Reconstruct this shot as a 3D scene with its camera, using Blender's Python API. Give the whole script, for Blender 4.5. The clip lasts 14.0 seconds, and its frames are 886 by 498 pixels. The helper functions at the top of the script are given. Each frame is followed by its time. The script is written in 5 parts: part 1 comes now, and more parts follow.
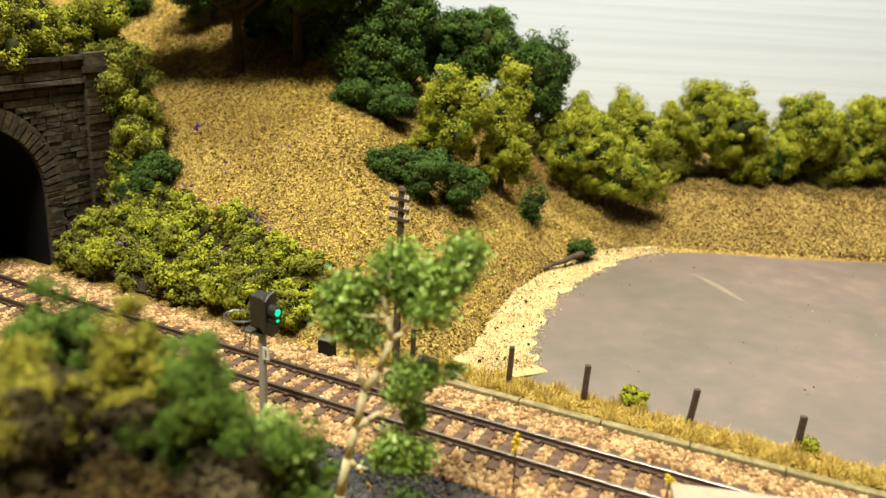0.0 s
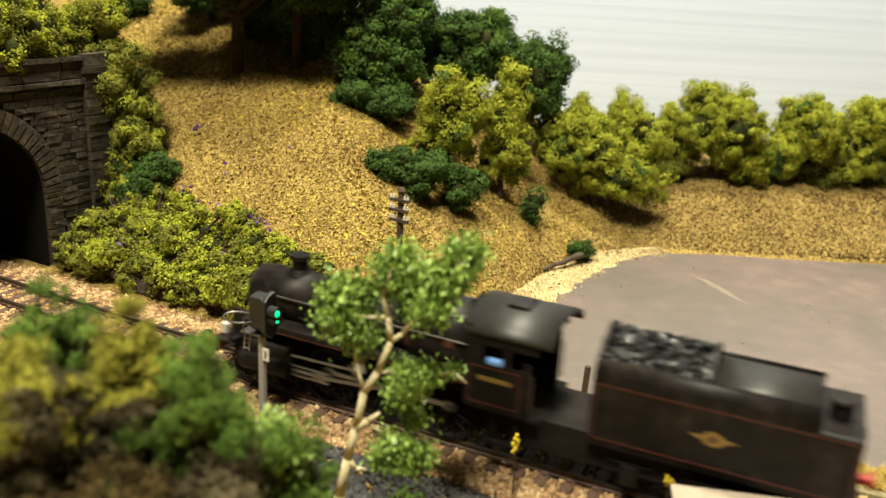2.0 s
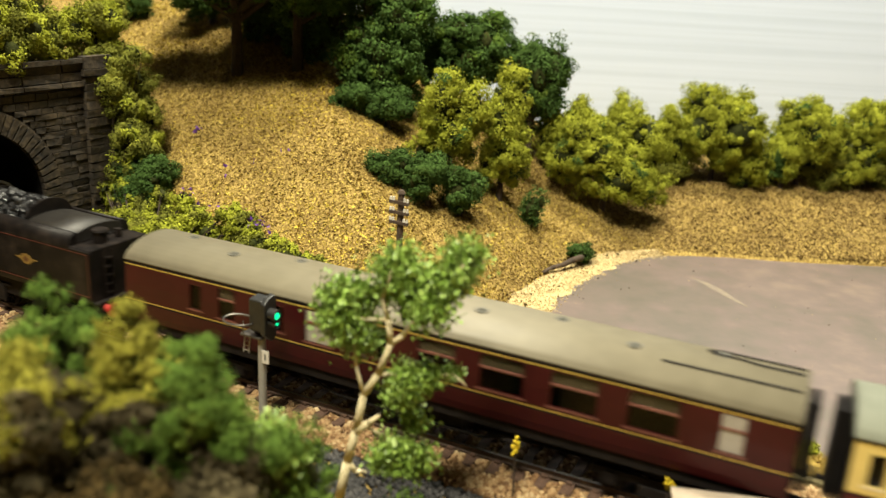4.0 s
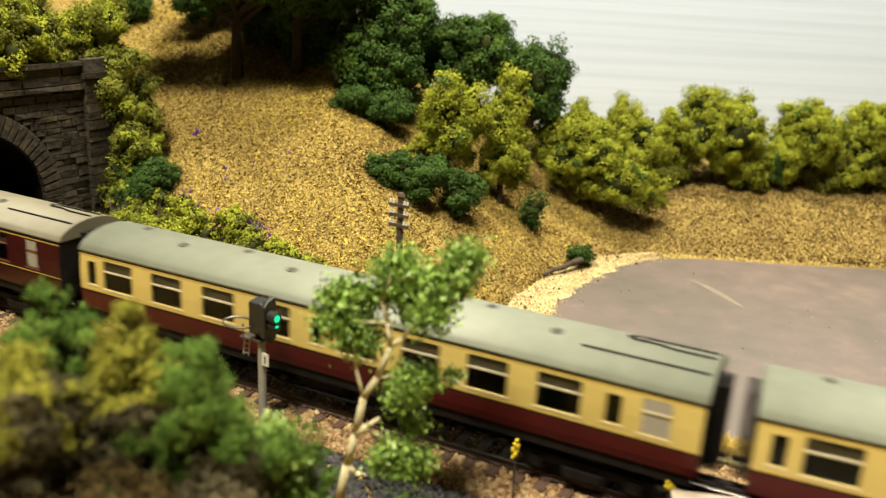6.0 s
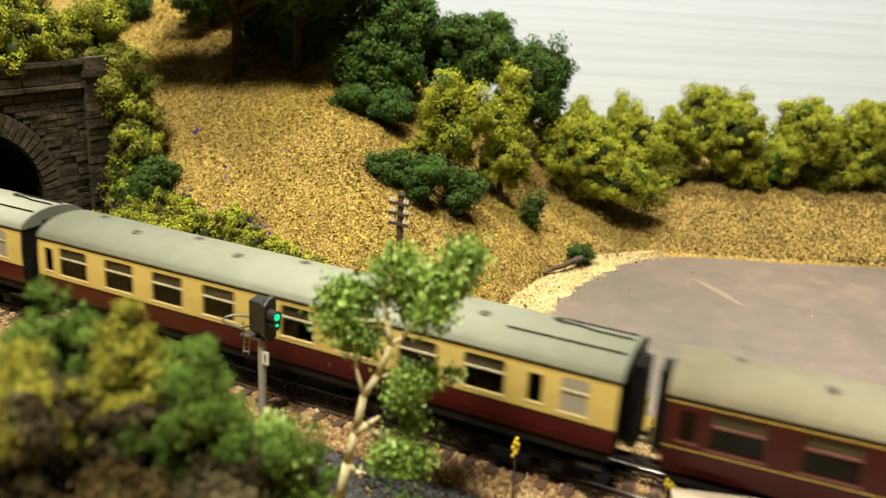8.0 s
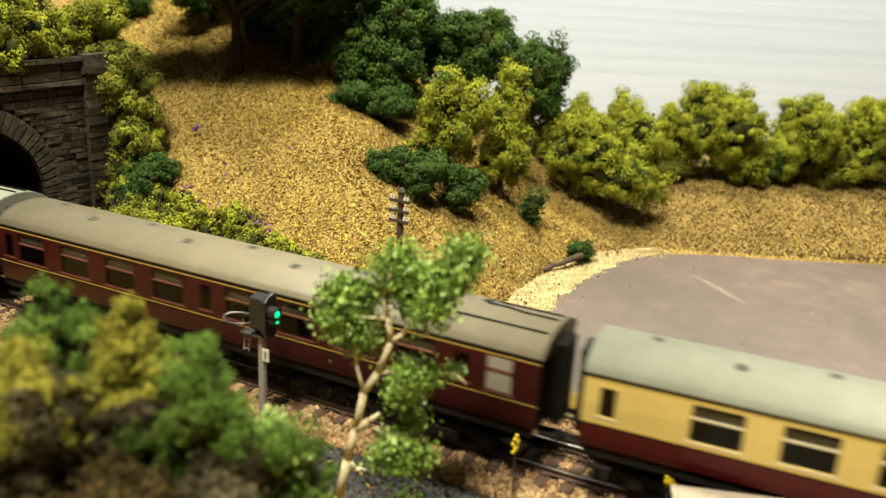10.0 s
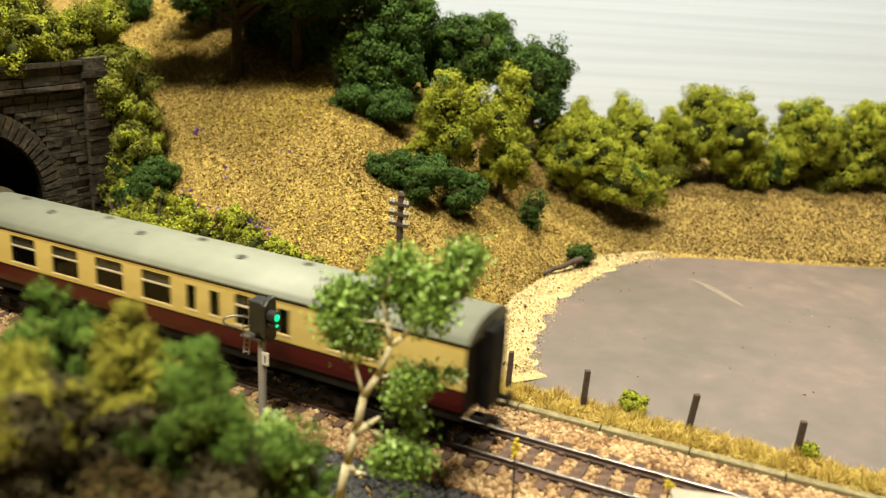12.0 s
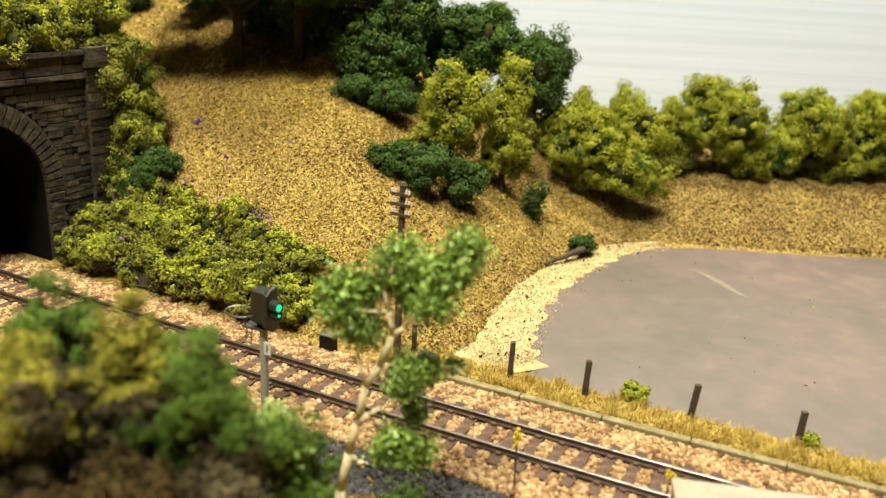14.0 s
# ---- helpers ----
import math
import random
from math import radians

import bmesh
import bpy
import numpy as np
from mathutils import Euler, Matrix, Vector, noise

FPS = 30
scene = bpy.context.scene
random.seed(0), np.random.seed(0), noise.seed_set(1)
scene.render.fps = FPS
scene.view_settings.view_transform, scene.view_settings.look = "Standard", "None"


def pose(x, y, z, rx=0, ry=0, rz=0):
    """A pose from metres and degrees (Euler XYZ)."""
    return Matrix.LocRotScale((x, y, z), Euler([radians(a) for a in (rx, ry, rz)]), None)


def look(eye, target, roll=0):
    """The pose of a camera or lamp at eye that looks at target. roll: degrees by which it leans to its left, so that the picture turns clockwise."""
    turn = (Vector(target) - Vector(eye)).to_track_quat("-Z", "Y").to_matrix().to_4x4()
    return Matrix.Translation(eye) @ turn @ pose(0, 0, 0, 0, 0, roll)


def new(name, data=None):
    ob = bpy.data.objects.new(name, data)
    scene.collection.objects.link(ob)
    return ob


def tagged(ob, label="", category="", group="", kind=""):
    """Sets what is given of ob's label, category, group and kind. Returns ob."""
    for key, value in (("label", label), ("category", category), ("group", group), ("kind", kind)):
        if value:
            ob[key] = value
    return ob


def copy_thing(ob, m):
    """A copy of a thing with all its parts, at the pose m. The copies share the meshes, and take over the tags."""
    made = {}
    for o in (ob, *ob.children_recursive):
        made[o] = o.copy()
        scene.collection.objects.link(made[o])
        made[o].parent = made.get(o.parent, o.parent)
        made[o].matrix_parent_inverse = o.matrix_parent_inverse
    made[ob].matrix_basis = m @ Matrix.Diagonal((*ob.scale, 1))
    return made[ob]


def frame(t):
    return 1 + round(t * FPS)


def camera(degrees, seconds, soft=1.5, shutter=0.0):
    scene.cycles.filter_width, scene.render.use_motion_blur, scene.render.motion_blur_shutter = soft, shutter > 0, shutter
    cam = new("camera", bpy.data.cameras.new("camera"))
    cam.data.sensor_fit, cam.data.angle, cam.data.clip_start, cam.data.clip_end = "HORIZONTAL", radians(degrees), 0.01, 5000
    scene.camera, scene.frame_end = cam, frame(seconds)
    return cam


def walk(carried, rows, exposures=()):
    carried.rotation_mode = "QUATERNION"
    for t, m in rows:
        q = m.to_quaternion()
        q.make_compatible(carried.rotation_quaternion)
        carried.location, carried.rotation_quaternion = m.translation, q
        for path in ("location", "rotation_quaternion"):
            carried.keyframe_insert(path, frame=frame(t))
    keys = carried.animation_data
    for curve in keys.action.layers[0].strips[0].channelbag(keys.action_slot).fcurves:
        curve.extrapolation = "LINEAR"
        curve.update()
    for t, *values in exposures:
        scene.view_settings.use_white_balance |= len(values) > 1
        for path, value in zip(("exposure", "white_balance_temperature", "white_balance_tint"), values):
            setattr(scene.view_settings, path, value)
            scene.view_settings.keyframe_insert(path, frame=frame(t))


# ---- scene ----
# The model is built in millimetres and brought to metres by MM.
MM = 0.001
cam = camera(54.76, 14.0, soft=1.3, shutter=0.55)
cam.data.dof.use_dof = True
cam.data.dof.focus_distance = 0.40
cam.data.dof.aperture_fstop = 11.0
EYE = Vector((0.0, 0.0, 0.16313))


def sight(drop, side=0.0):
    """The camera's pose, tipped up and turned by small angles in thousandths."""
    a = radians(18.2146) - drop / 1514.27
    b = side / 1514.27
    return look(EYE, EYE + Vector((math.sin(b), math.cos(a) * math.cos(b), -math.sin(a))), 3.05)


walk(cam, [(0.0, sight(-8.0, -0.6)), (0.5, sight(-8.0, -0.6)), (1.0, sight(-7.8, -0.5)), (1.5, sight(-6.4)),
           (2.0, sight(-6.2)), (2.5, sight(-4.8)), (3.0, sight(-4.6)), (5.5, sight(2.6)), (6.0, sight(2.7)),
           (6.5, sight(1.2)), (7.0, sight(0.0)), (7.5, sight(1.0)), (8.0, sight(0.0)), (10.5, sight(-5.5)),
           (11.0, sight(-3.3)), (11.5, sight(-3.3)), (12.0, sight(1.0)), (12.5, sight(-1.8)), (13.0, sight(-3.0)),
           (13.5, sight(-7.2, -1.5)), (14.0, sight(-16.3, -2.2))], exposures=[(0.0, 0.0), (14.0, 0.0)])

# ---- light ----
world = bpy.data.worlds.new("room_air")
world.use_nodes = True
world.node_tree.nodes["Background"].inputs[0].default_value = (1.0, 0.96, 0.84, 1)
world.node_tree.nodes["Background"].inputs[1].default_value = 0.06
scene.world = world


def overhead_lamp(name, at, target, sx, sy, watts):
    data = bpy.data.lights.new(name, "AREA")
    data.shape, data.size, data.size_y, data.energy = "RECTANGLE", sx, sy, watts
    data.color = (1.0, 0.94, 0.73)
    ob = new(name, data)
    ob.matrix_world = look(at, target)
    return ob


overhead_lamp("overhead_lamp", (0.14, 0.62, 1.24), (0.05, 0.48, 0.0), 0.18, 0.14, 27)
# Added fill from the front to brighten the coach sides; its source is unseen.
overhead_lamp("front_fill_lamp", (-0.22, -0.22, 1.40), (0.0, 0.38, 0.05), 0.34, 0.24, 44)


# ---- materials ----
def material(name, colours, rough=0.8, scale=300.0, bump=0.3, metal=0.0, island=False, fine=4.0, emit=0.0, stops=None, vary=0.55, grain=0.4):
    """Colours mixed by coarse and fine noise, or piece by piece; bump from the fine noise."""
    m = bpy.data.materials.new(name)
    m.use_nodes = True
    nt = m.node_tree
    b = nt.nodes["Principled BSDF"]
    b.inputs["Roughness"].default_value = rough
    b.inputs["Metallic"].default_value = metal
    co = nt.nodes.new("ShaderNodeTexCoord")
    n1 = nt.nodes.new("ShaderNodeTexNoise")
    n1.inputs["Scale"].default_value = scale
    n1.inputs["Detail"].default_value = 6
    n2 = nt.nodes.new("ShaderNodeTexNoise")
    n2.inputs["Scale"].default_value = scale * fine
    n2.inputs["Detail"].default_value = 5
    nt.links.new(co.outputs["Object"], n1.inputs["Vector"])
    nt.links.new(co.outputs["Object"], n2.inputs["Vector"])
    ramp = nt.nodes.new("ShaderNodeValToRGB")
    el = ramp.color_ramp.elements
    while len(el) < len(colours):
        el.new(0.5)
    for i, c in enumerate(colours):
        if stops:
            el[i].position = stops[i]
        elif island:
            el[i].position = i / max(1, len(colours) - 1)
        else:
            el[i].position = 0.32 + 0.36 * i / max(1, len(colours) - 1)
        el[i].color = (*c, 1)
    mix = nt.nodes.new("ShaderNodeMath")
    mix.operation = "MULTIPLY_ADD"
    if island:
        geo = nt.nodes.new("ShaderNodeNewGeometry")
        nt.links.new(geo.outputs["Random Per Island"], mix.inputs[0])
        mix.inputs[1].default_value = vary
        sub = nt.nodes.new("ShaderNodeMath")
        sub.operation = "MULTIPLY_ADD"
        nt.links.new(n1.outputs["Fac"], sub.inputs[0])
        sub.inputs[1].default_value, sub.inputs[2].default_value = 1.0, -vary / 2
        nt.links.new(sub.outputs[0], mix.inputs[2])
    else:
        nt.links.new(n1.outputs["Fac"], mix.inputs[0])
        mix.inputs[1].default_value = 1 - grain
        sub = nt.nodes.new("ShaderNodeMath")
        sub.operation = "MULTIPLY"
        nt.links.new(n2.outputs["Fac"], sub.inputs[0])
        sub.inputs[1].default_value = grain
        nt.links.new(sub.outputs[0], mix.inputs[2])
    nt.links.new(mix.outputs[0], ramp.inputs["Fac"])
    nt.links.new(ramp.outputs["Color"], b.inputs["Base Color"])
    if bump > 0:
        bp = nt.nodes.new("ShaderNodeBump")
        bp.inputs["Strength"].default_value = bump
        bp.inputs["Distance"].default_value = 0.0006
        nt.links.new(n2.outputs["Fac"], bp.inputs["Height"])
        nt.links.new(bp.outputs["Normal"], b.inputs["Normal"])
    if emit:
        nt.links.new(ramp.outputs["Color"], b.inputs["Emission Color"])
        b.inputs["Emission Strength"].default_value = emit
    return m


M_SOIL = material("dry_soil", [(0.085, 0.054, 0.017), (0.17, 0.110, 0.032), (0.30, 0.21, 0.065), (0.42, 0.31, 0.09)], 0.95, 45, 1.0, fine=20, grain=0.75, stops=[0.36, 0.46, 0.54, 0.64])
M_FLOCK = material("straw_flock", [(0.10, 0.062, 0.017), (0.20, 0.135, 0.036), (0.33, 0.235, 0.068), (0.43, 0.32, 0.078), (0.62, 0.48, 0.055)], 0.9, 16, 0.0, island=True, vary=0.7)
M_BROWNFLOCK = material("brown_flock", [(0.05, 0.030, 0.009), (0.13, 0.085, 0.026), (0.23, 0.155, 0.055), (0.34, 0.24, 0.10), (0.44, 0.34, 0.08)], 0.9, 16, 0.0, island=True, vary=0.75)
M_BALLAST = material("ballast_stone", [(0.11, 0.055, 0.028), (0.26, 0.152, 0.072), (0.39, 0.258, 0.130), (0.52, 0.39, 0.22)], 0.85, 120, 0.2, island=True, vary=0.85)
M_BALLAST_BED = material("ballast_bed", [(0.12, 0.07, 0.04), (0.26, 0.16, 0.09)], 0.95, 300, 0.6)
M_CINDER = material("black_cinder", [(0.006, 0.006, 0.007), (0.025, 0.024, 0.024), (0.07, 0.065, 0.06)], 0.7, 200, 0.2, island=True)
M_SAND = material("sand", [(0.31, 0.225, 0.095), (0.48, 0.375, 0.185), (0.58, 0.465, 0.25)], 0.95, 110, 0.5, fine=10)
M_SANDGRAIN = material("sand_grain", [(0.34, 0.25, 0.11), (0.50, 0.39, 0.20), (0.62, 0.50, 0.28)], 0.95, 60, 0.0, island=True)
M_SMEAR = material("yellow_smear", [(0.165, 0.132, 0.115), (0.225, 0.185, 0.125)], 0.6, 300, 0.1)
M_POND = material("pond_paint", [(0.114, 0.099, 0.082), (0.136, 0.111, 0.096), (0.158, 0.121, 0.110), (0.22, 0.17, 0.138)], 0.40, 6.5, 0.08, fine=13, stops=[0.38, 0.47, 0.56, 0.72], grain=0.42)
M_RAIL = material("rusty_rail", [(0.035, 0.02, 0.014), (0.09, 0.05, 0.03)], 0.6, 300, 0.2)
M_RAILTOP = material("polished_rail", [(0.24, 0.215, 0.185), (0.38, 0.35, 0.31)], 0.36, 200, 0.05, metal=1.0)
M_SLEEPER = material("brown_sleeper", [(0.035, 0.018, 0.012), (0.085, 0.045, 0.028), (0.14, 0.08, 0.05)], 0.8, 350, 0.4)
M_STONE = material("dark_stone", [(0.008, 0.006, 0.0035), (0.026, 0.018, 0.0095), (0.075, 0.053, 0.028)], 0.85, 110, 1.0)
M_JOINT = material("sooty_joint", [(0.010, 0.008, 0.006), (0.03, 0.022, 0.016)], 0.95, 200, 0.4)
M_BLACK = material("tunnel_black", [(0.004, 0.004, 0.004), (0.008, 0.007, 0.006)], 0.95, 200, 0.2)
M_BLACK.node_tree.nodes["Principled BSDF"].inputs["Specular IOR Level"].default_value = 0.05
M_KERB = material("weathered_concrete", [(0.13, 0.105, 0.045), (0.205, 0.17, 0.085), (0.28, 0.24, 0.13)], 0.9, 180, 0.4)
M_POST = material("dark_timber", [(0.035, 0.022, 0.014), (0.09, 0.06, 0.04)], 0.85, 300, 0.5)
M_GREY = material("grey_post_paint", [(0.24, 0.22, 0.19), (0.33, 0.31, 0.27)], 0.6, 200, 0.1)
M_SIGBLACK = material("signal_black", [(0.008, 0.008, 0.008), (0.018, 0.018, 0.017)], 0.45, 200, 0.05)
M_WHITE = material("off_white_paint", [(0.55, 0.52, 0.46), (0.66, 0.63, 0.57)], 0.5, 200, 0.05)
M_GREEN_LAMP = material("green_lamp", [(0.0, 0.62, 0.22), (0.01, 0.72, 0.30)], 0.3, 200, 0, emit=1.8)
M_BIRCH = material("pale_bark", [(0.38, 0.31, 0.17), (0.58, 0.50, 0.30), (0.70, 0.62, 0.42)], 0.8, 200, 0.4)
M_BARK = material("dark_bark", [(0.02, 0.012, 0.008), (0.06, 0.04, 0.025)], 0.9, 200, 0.5)
M_LIME = material("lime_foliage", [(0.070, 0.082, 0.010), (0.188, 0.206, 0.020), (0.33, 0.352, 0.036), (0.46, 0.47, 0.055)], 1.0, 110, 0.0, island=True, vary=0.2)
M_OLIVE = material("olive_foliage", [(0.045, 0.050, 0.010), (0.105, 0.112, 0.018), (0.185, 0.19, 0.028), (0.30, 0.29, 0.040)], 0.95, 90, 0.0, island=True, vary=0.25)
M_DEEP = material("deep_green_foliage", [(0.016, 0.032, 0.007), (0.035, 0.067, 0.014), (0.064, 0.116, 0.026), (0.115, 0.175, 0.046)], 1.0, 90, 0.0, island=True, vary=0.2)
M_FRESH = material("fresh_green_foliage", [(0.075, 0.12, 0.016), (0.145, 0.24, 0.032), (0.24, 0.37, 0.06), (0.38, 0.50, 0.13)], 0.45, 60, 0.0, island=True, vary=0.7)
M_MIXED = material("mixed_foliage", [(0.025, 0.05, 0.012), (0.058, 0.105, 0.017), (0.108, 0.175, 0.028), (0.20, 0.22, 0.04)], 0.95, 70, 0.0, island=True, vary=0.35)
M_BROWNLEAF = material("withered_foliage", [(0.008, 0.007, 0.004), (0.03, 0.022, 0.008), (0.07, 0.045, 0.014), (0.12, 0.085, 0.03)], 0.95, 40, 0.0, island=True)
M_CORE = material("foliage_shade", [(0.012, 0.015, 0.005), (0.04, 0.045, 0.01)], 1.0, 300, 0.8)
M_PURPLE = material("purple_flower", [(0.12, 0.04, 0.30), (0.22, 0.09, 0.45)], 0.8, 200, 0.0, island=True)
M_YELLOW = material("yellow_flower", [(0.60, 0.42, 0.01), (0.75, 0.58, 0.02)], 0.7, 200, 0.0)
M_GRASS = material("dry_grass", [(0.22, 0.14, 0.03), (0.46, 0.31, 0.065), (0.64, 0.48, 0.12), (0.34, 0.33, 0.06)], 0.9, 30, 0.0, island=True, vary=0.8)
M_BOARD = material("pale_board", [(0.28, 0.225, 0.17), (0.37, 0.305, 0.235)], 0.85, 120, 0.2)
M_ROOM = material("room_paint", [(0.20, 0.18, 0.16), (0.24, 0.22, 0.19)], 0.9, 3, 0.0)
M_MAROON = material("maroon_paint", [(0.058, 0.006, 0.006), (0.074, 0.008, 0.008)], 0.36, 60, 0.02)
M_DARKMAROON = material("aged_maroon_paint", [(0.032, 0.0045, 0.005), (0.044, 0.006, 0.0065)], 0.34, 60, 0.02)
M_REDBAR = material("red_window_bar", [(0.13, 0.045, 0.035), (0.19, 0.075, 0.055)], 0.4, 200, 0.0)
M_TANROOF = material("weathered_tan_roof", [(0.150, 0.131, 0.088), (0.195, 0.172, 0.118)], 0.55, 40, 0.05)
M_VENT = material("dark_roof_vent", [(0.07, 0.068, 0.055), (0.11, 0.105, 0.085)], 0.6, 60, 0.05)
M_VENTPANE = material("ventilator_light_tint", [(0.10, 0.075, 0.04), (0.15, 0.115, 0.062)], 0.25, 60, 0.0)
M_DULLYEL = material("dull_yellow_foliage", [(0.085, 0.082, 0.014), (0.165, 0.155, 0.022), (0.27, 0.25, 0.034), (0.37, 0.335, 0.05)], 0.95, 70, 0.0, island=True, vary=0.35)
M_GREYLEAF = material("grey_brown_foliage", [(0.014, 0.011, 0.006), (0.045, 0.036, 0.019), (0.105, 0.085, 0.045), (0.19, 0.16, 0.08)], 0.95, 60, 0.0, island=True, vary=0.4)
M_CREAM = material("cream_paint", [(0.56, 0.42, 0.13), (0.62, 0.47, 0.152)], 0.42, 60, 0.02)
M_ROOF = material("grey_roof_paint", [(0.178, 0.188, 0.146), (0.222, 0.232, 0.184)], 0.56, 40, 0.05)
M_GOLD = material("gold_lining", [(0.38, 0.25, 0.04), (0.46, 0.31, 0.06)], 0.5, 100, 0.0)
M_COACHBLACK = material("coach_black", [(0.007, 0.006, 0.006), (0.016, 0.014, 0.013)], 0.6, 150, 0.1)
M_FRAME = material("bare_aluminium", [(0.62, 0.55, 0.40), (0.70, 0.62, 0.46)], 0.35, 200, 0.0, metal=0.3)
M_SEAT = material("coach_interior", [(0.010, 0.008, 0.008), (0.03, 0.022, 0.02)], 0.8, 80, 0.1)
M_FROST = material("frosted_glass", [(0.30, 0.275, 0.235), (0.37, 0.34, 0.295)], 0.25, 100, 0.0)
M_LOCO = material("satin_loco_black", [(0.0035, 0.003, 0.003), (0.009, 0.007, 0.0065), (0.024, 0.018, 0.015)], 0.48, 55, 0.12)
M_LOCORUST = material("sooty_underframe", [(0.005, 0.004, 0.004), (0.018, 0.014, 0.012)], 0.7, 160, 0.2)
M_STEEL = material("motion_steel", [(0.40, 0.37, 0.33), (0.55, 0.52, 0.47)], 0.3, 160, 0.05, metal=1.0)
M_RED = material("buffer_red", [(0.26, 0.018, 0.012), (0.32, 0.028, 0.02)], 0.5, 100, 0.0)
M_BAND = material("lining_red", [(0.055, 0.012, 0.009), (0.085, 0.020, 0.014)], 0.5, 100, 0.0)
M_HANDRAIL = material("dull_steel", [(0.08, 0.075, 0.07), (0.14, 0.13, 0.12)], 0.45, 100, 0.0, metal=0.8)
M_CABROOF = material("dull_roof_black", [(0.009, 0.0075, 0.0065), (0.02, 0.017, 0.014)], 0.5, 90, 0.05)
M_EMBLEM = material("worn_gold", [(0.10, 0.055, 0.012), (0.24, 0.15, 0.035)], 0.5, 300, 0.0)
M_COAL = material("coal", [(0.008, 0.008, 0.009), (0.03, 0.03, 0.032), (0.16, 0.16, 0.16)], 0.3, 300, 0.3, island=True)
M_BLUE = material("blue_overall", [(0.10, 0.22, 0.50), (0.14, 0.28, 0.58)], 0.6, 100, 0.0)


for m in (M_LIME, M_OLIVE, M_DEEP, M_MIXED, M_DULLYEL, M_GREYLEAF, M_BROWNLEAF, M_FLOCK, M_BROWNFLOCK, M_SOIL, M_CORE, M_BALLAST, M_LOCORUST, M_COACHBLACK):
    m.node_tree.nodes["Principled BSDF"].inputs["Specular IOR Level"].default_value = 0.12
M_LOCO.node_tree.nodes["Principled BSDF"].inputs["Specular IOR Level"].default_value = 0.16
for m in (M_MAROON, M_DARKMAROON):
    m.node_tree.nodes["Principled BSDF"].inputs["Specular IOR Level"].default_value = 0.22


def brushed_white(name):
    """White paint brushed in long level strokes."""
    m = material(name, [(0.47, 0.545, 0.69), (0.545, 0.62, 0.785), (0.59, 0.665, 0.84)], 0.7, 5, 0.0, fine=5.0)
    nt = m.node_tree
    mp = nt.nodes.new("ShaderNodeMapping")
    mp.inputs["Scale"].default_value = (0.3, 1.0, 52.0)
    co = [n for n in nt.nodes if n.type == "TEX_COORD"][0]
    nt.links.new(co.outputs["Object"], mp.inputs["Vector"])
    for n in nt.nodes:
        if n.type == "TEX_NOISE":
            nt.links.new(mp.outputs["Vector"], n.inputs["Vector"])
    return m


M_SKY = brushed_white("painted_backdrop")


def glass(name):
    m = bpy.data.materials.new(name)
    m.use_nodes = True
    b = m.node_tree.nodes["Principled BSDF"]
    b.inputs["Base Color"].default_value = (0.42, 0.42, 0.41, 1)
    b.inputs["Roughness"].default_value = 0.06
    b.inputs["Transmission Weight"].default_value = 1.0
    b.inputs["IOR"].default_value = 1.22
    return m


M_GLASS = glass("window_glass")


# ---- building helpers ----
def thing(name, at=(0, 0, 0), turn=0.0, label="", category="", group="", kind=""):
    ob = new(name)
    ob.empty_display_size = 0.005
    ob.matrix_world = Matrix.Translation(Vector(at) * MM) @ pose(0, 0, 0, 0, 0, turn)
    return tagged(ob, label, category, group, kind)


def mesh_of(name, bm, mats):
    me = bpy.data.meshes.new(name)
    bm.to_mesh(me)
    bm.free()
    me.transform(Matrix.Scale(MM, 4))
    for m in (mats if isinstance(mats, (list, tuple)) else [mats]):
        me.materials.append(m)
    return me


def part(name, bm, mats, parent=None, label="", smooth=False):
    """One mesh object, in millimetres of its parent's space."""
    me = mesh_of(name, bm, mats)
    if smooth:
        me.polygons.foreach_set("use_smooth", [True] * len(me.polygons))
    ob = new(name, me)
    ob.parent = parent
    return tagged(ob, label)


def raw(name, verts, faces, mats, parent=None, label="", index=None):
    """One mesh object from arrays of corners and faces in millimetres."""
    me = bpy.data.meshes.new(name)
    verts = np.asarray(verts, dtype=np.float32) * MM
    faces = np.asarray(faces, dtype=np.int32)
    me.vertices.add(len(verts))
    me.vertices.foreach_set("co", verts.ravel())
    k = faces.shape[1]
    me.loops.add(faces.size)
    me.loops.foreach_set("vertex_index", faces.ravel())
    me.polygons.add(len(faces))
    me.polygons.foreach_set("loop_start", np.arange(0, faces.size, k, dtype=np.int32))
    for m in (mats if isinstance(mats, (list, tuple)) else [mats]):
        me.materials.append(m)
    if index is not None:
        me.polygons.foreach_set("material_index", np.asarray(index, dtype=np.int32))
    me.update(calc_edges=True)
    me.validate()
    ob = new(name, me)
    ob.parent = parent
    return tagged(ob, label)


def box(bm, x0, x1, y0, y1, z0, z1, bevel=0.0):
    r = bmesh.ops.create_cube(bm, size=1.0)
    for v in r["verts"]:
        v.co = Vector((x0 + (v.co.x + .5) * (x1 - x0), y0 + (v.co.y + .5) * (y1 - y0), z0 + (v.co.z + .5) * (z1 - z0)))
    if bevel > 0:
        edges = list({e for v in r["verts"] for e in v.link_edges})
        bmesh.ops.bevel(bm, geom=edges, offset=bevel, segments=2, affect="EDGES", profile=0.5)
    return bm


def rod(bm, a, b, r0, r1=None, seg=10):
    a, b = Vector(a), Vector(b)
    r1 = r0 if r1 is None else r1
    d = b - a
    m = Matrix.Translation((a + b) / 2) @ d.to_track_quat("Z", "Y").to_matrix().to_4x4()
    bmesh.ops.create_cone(bm, cap_ends=True, segments=seg, radius1=r0, radius2=r1, depth=d.length, matrix=m)
    return bm


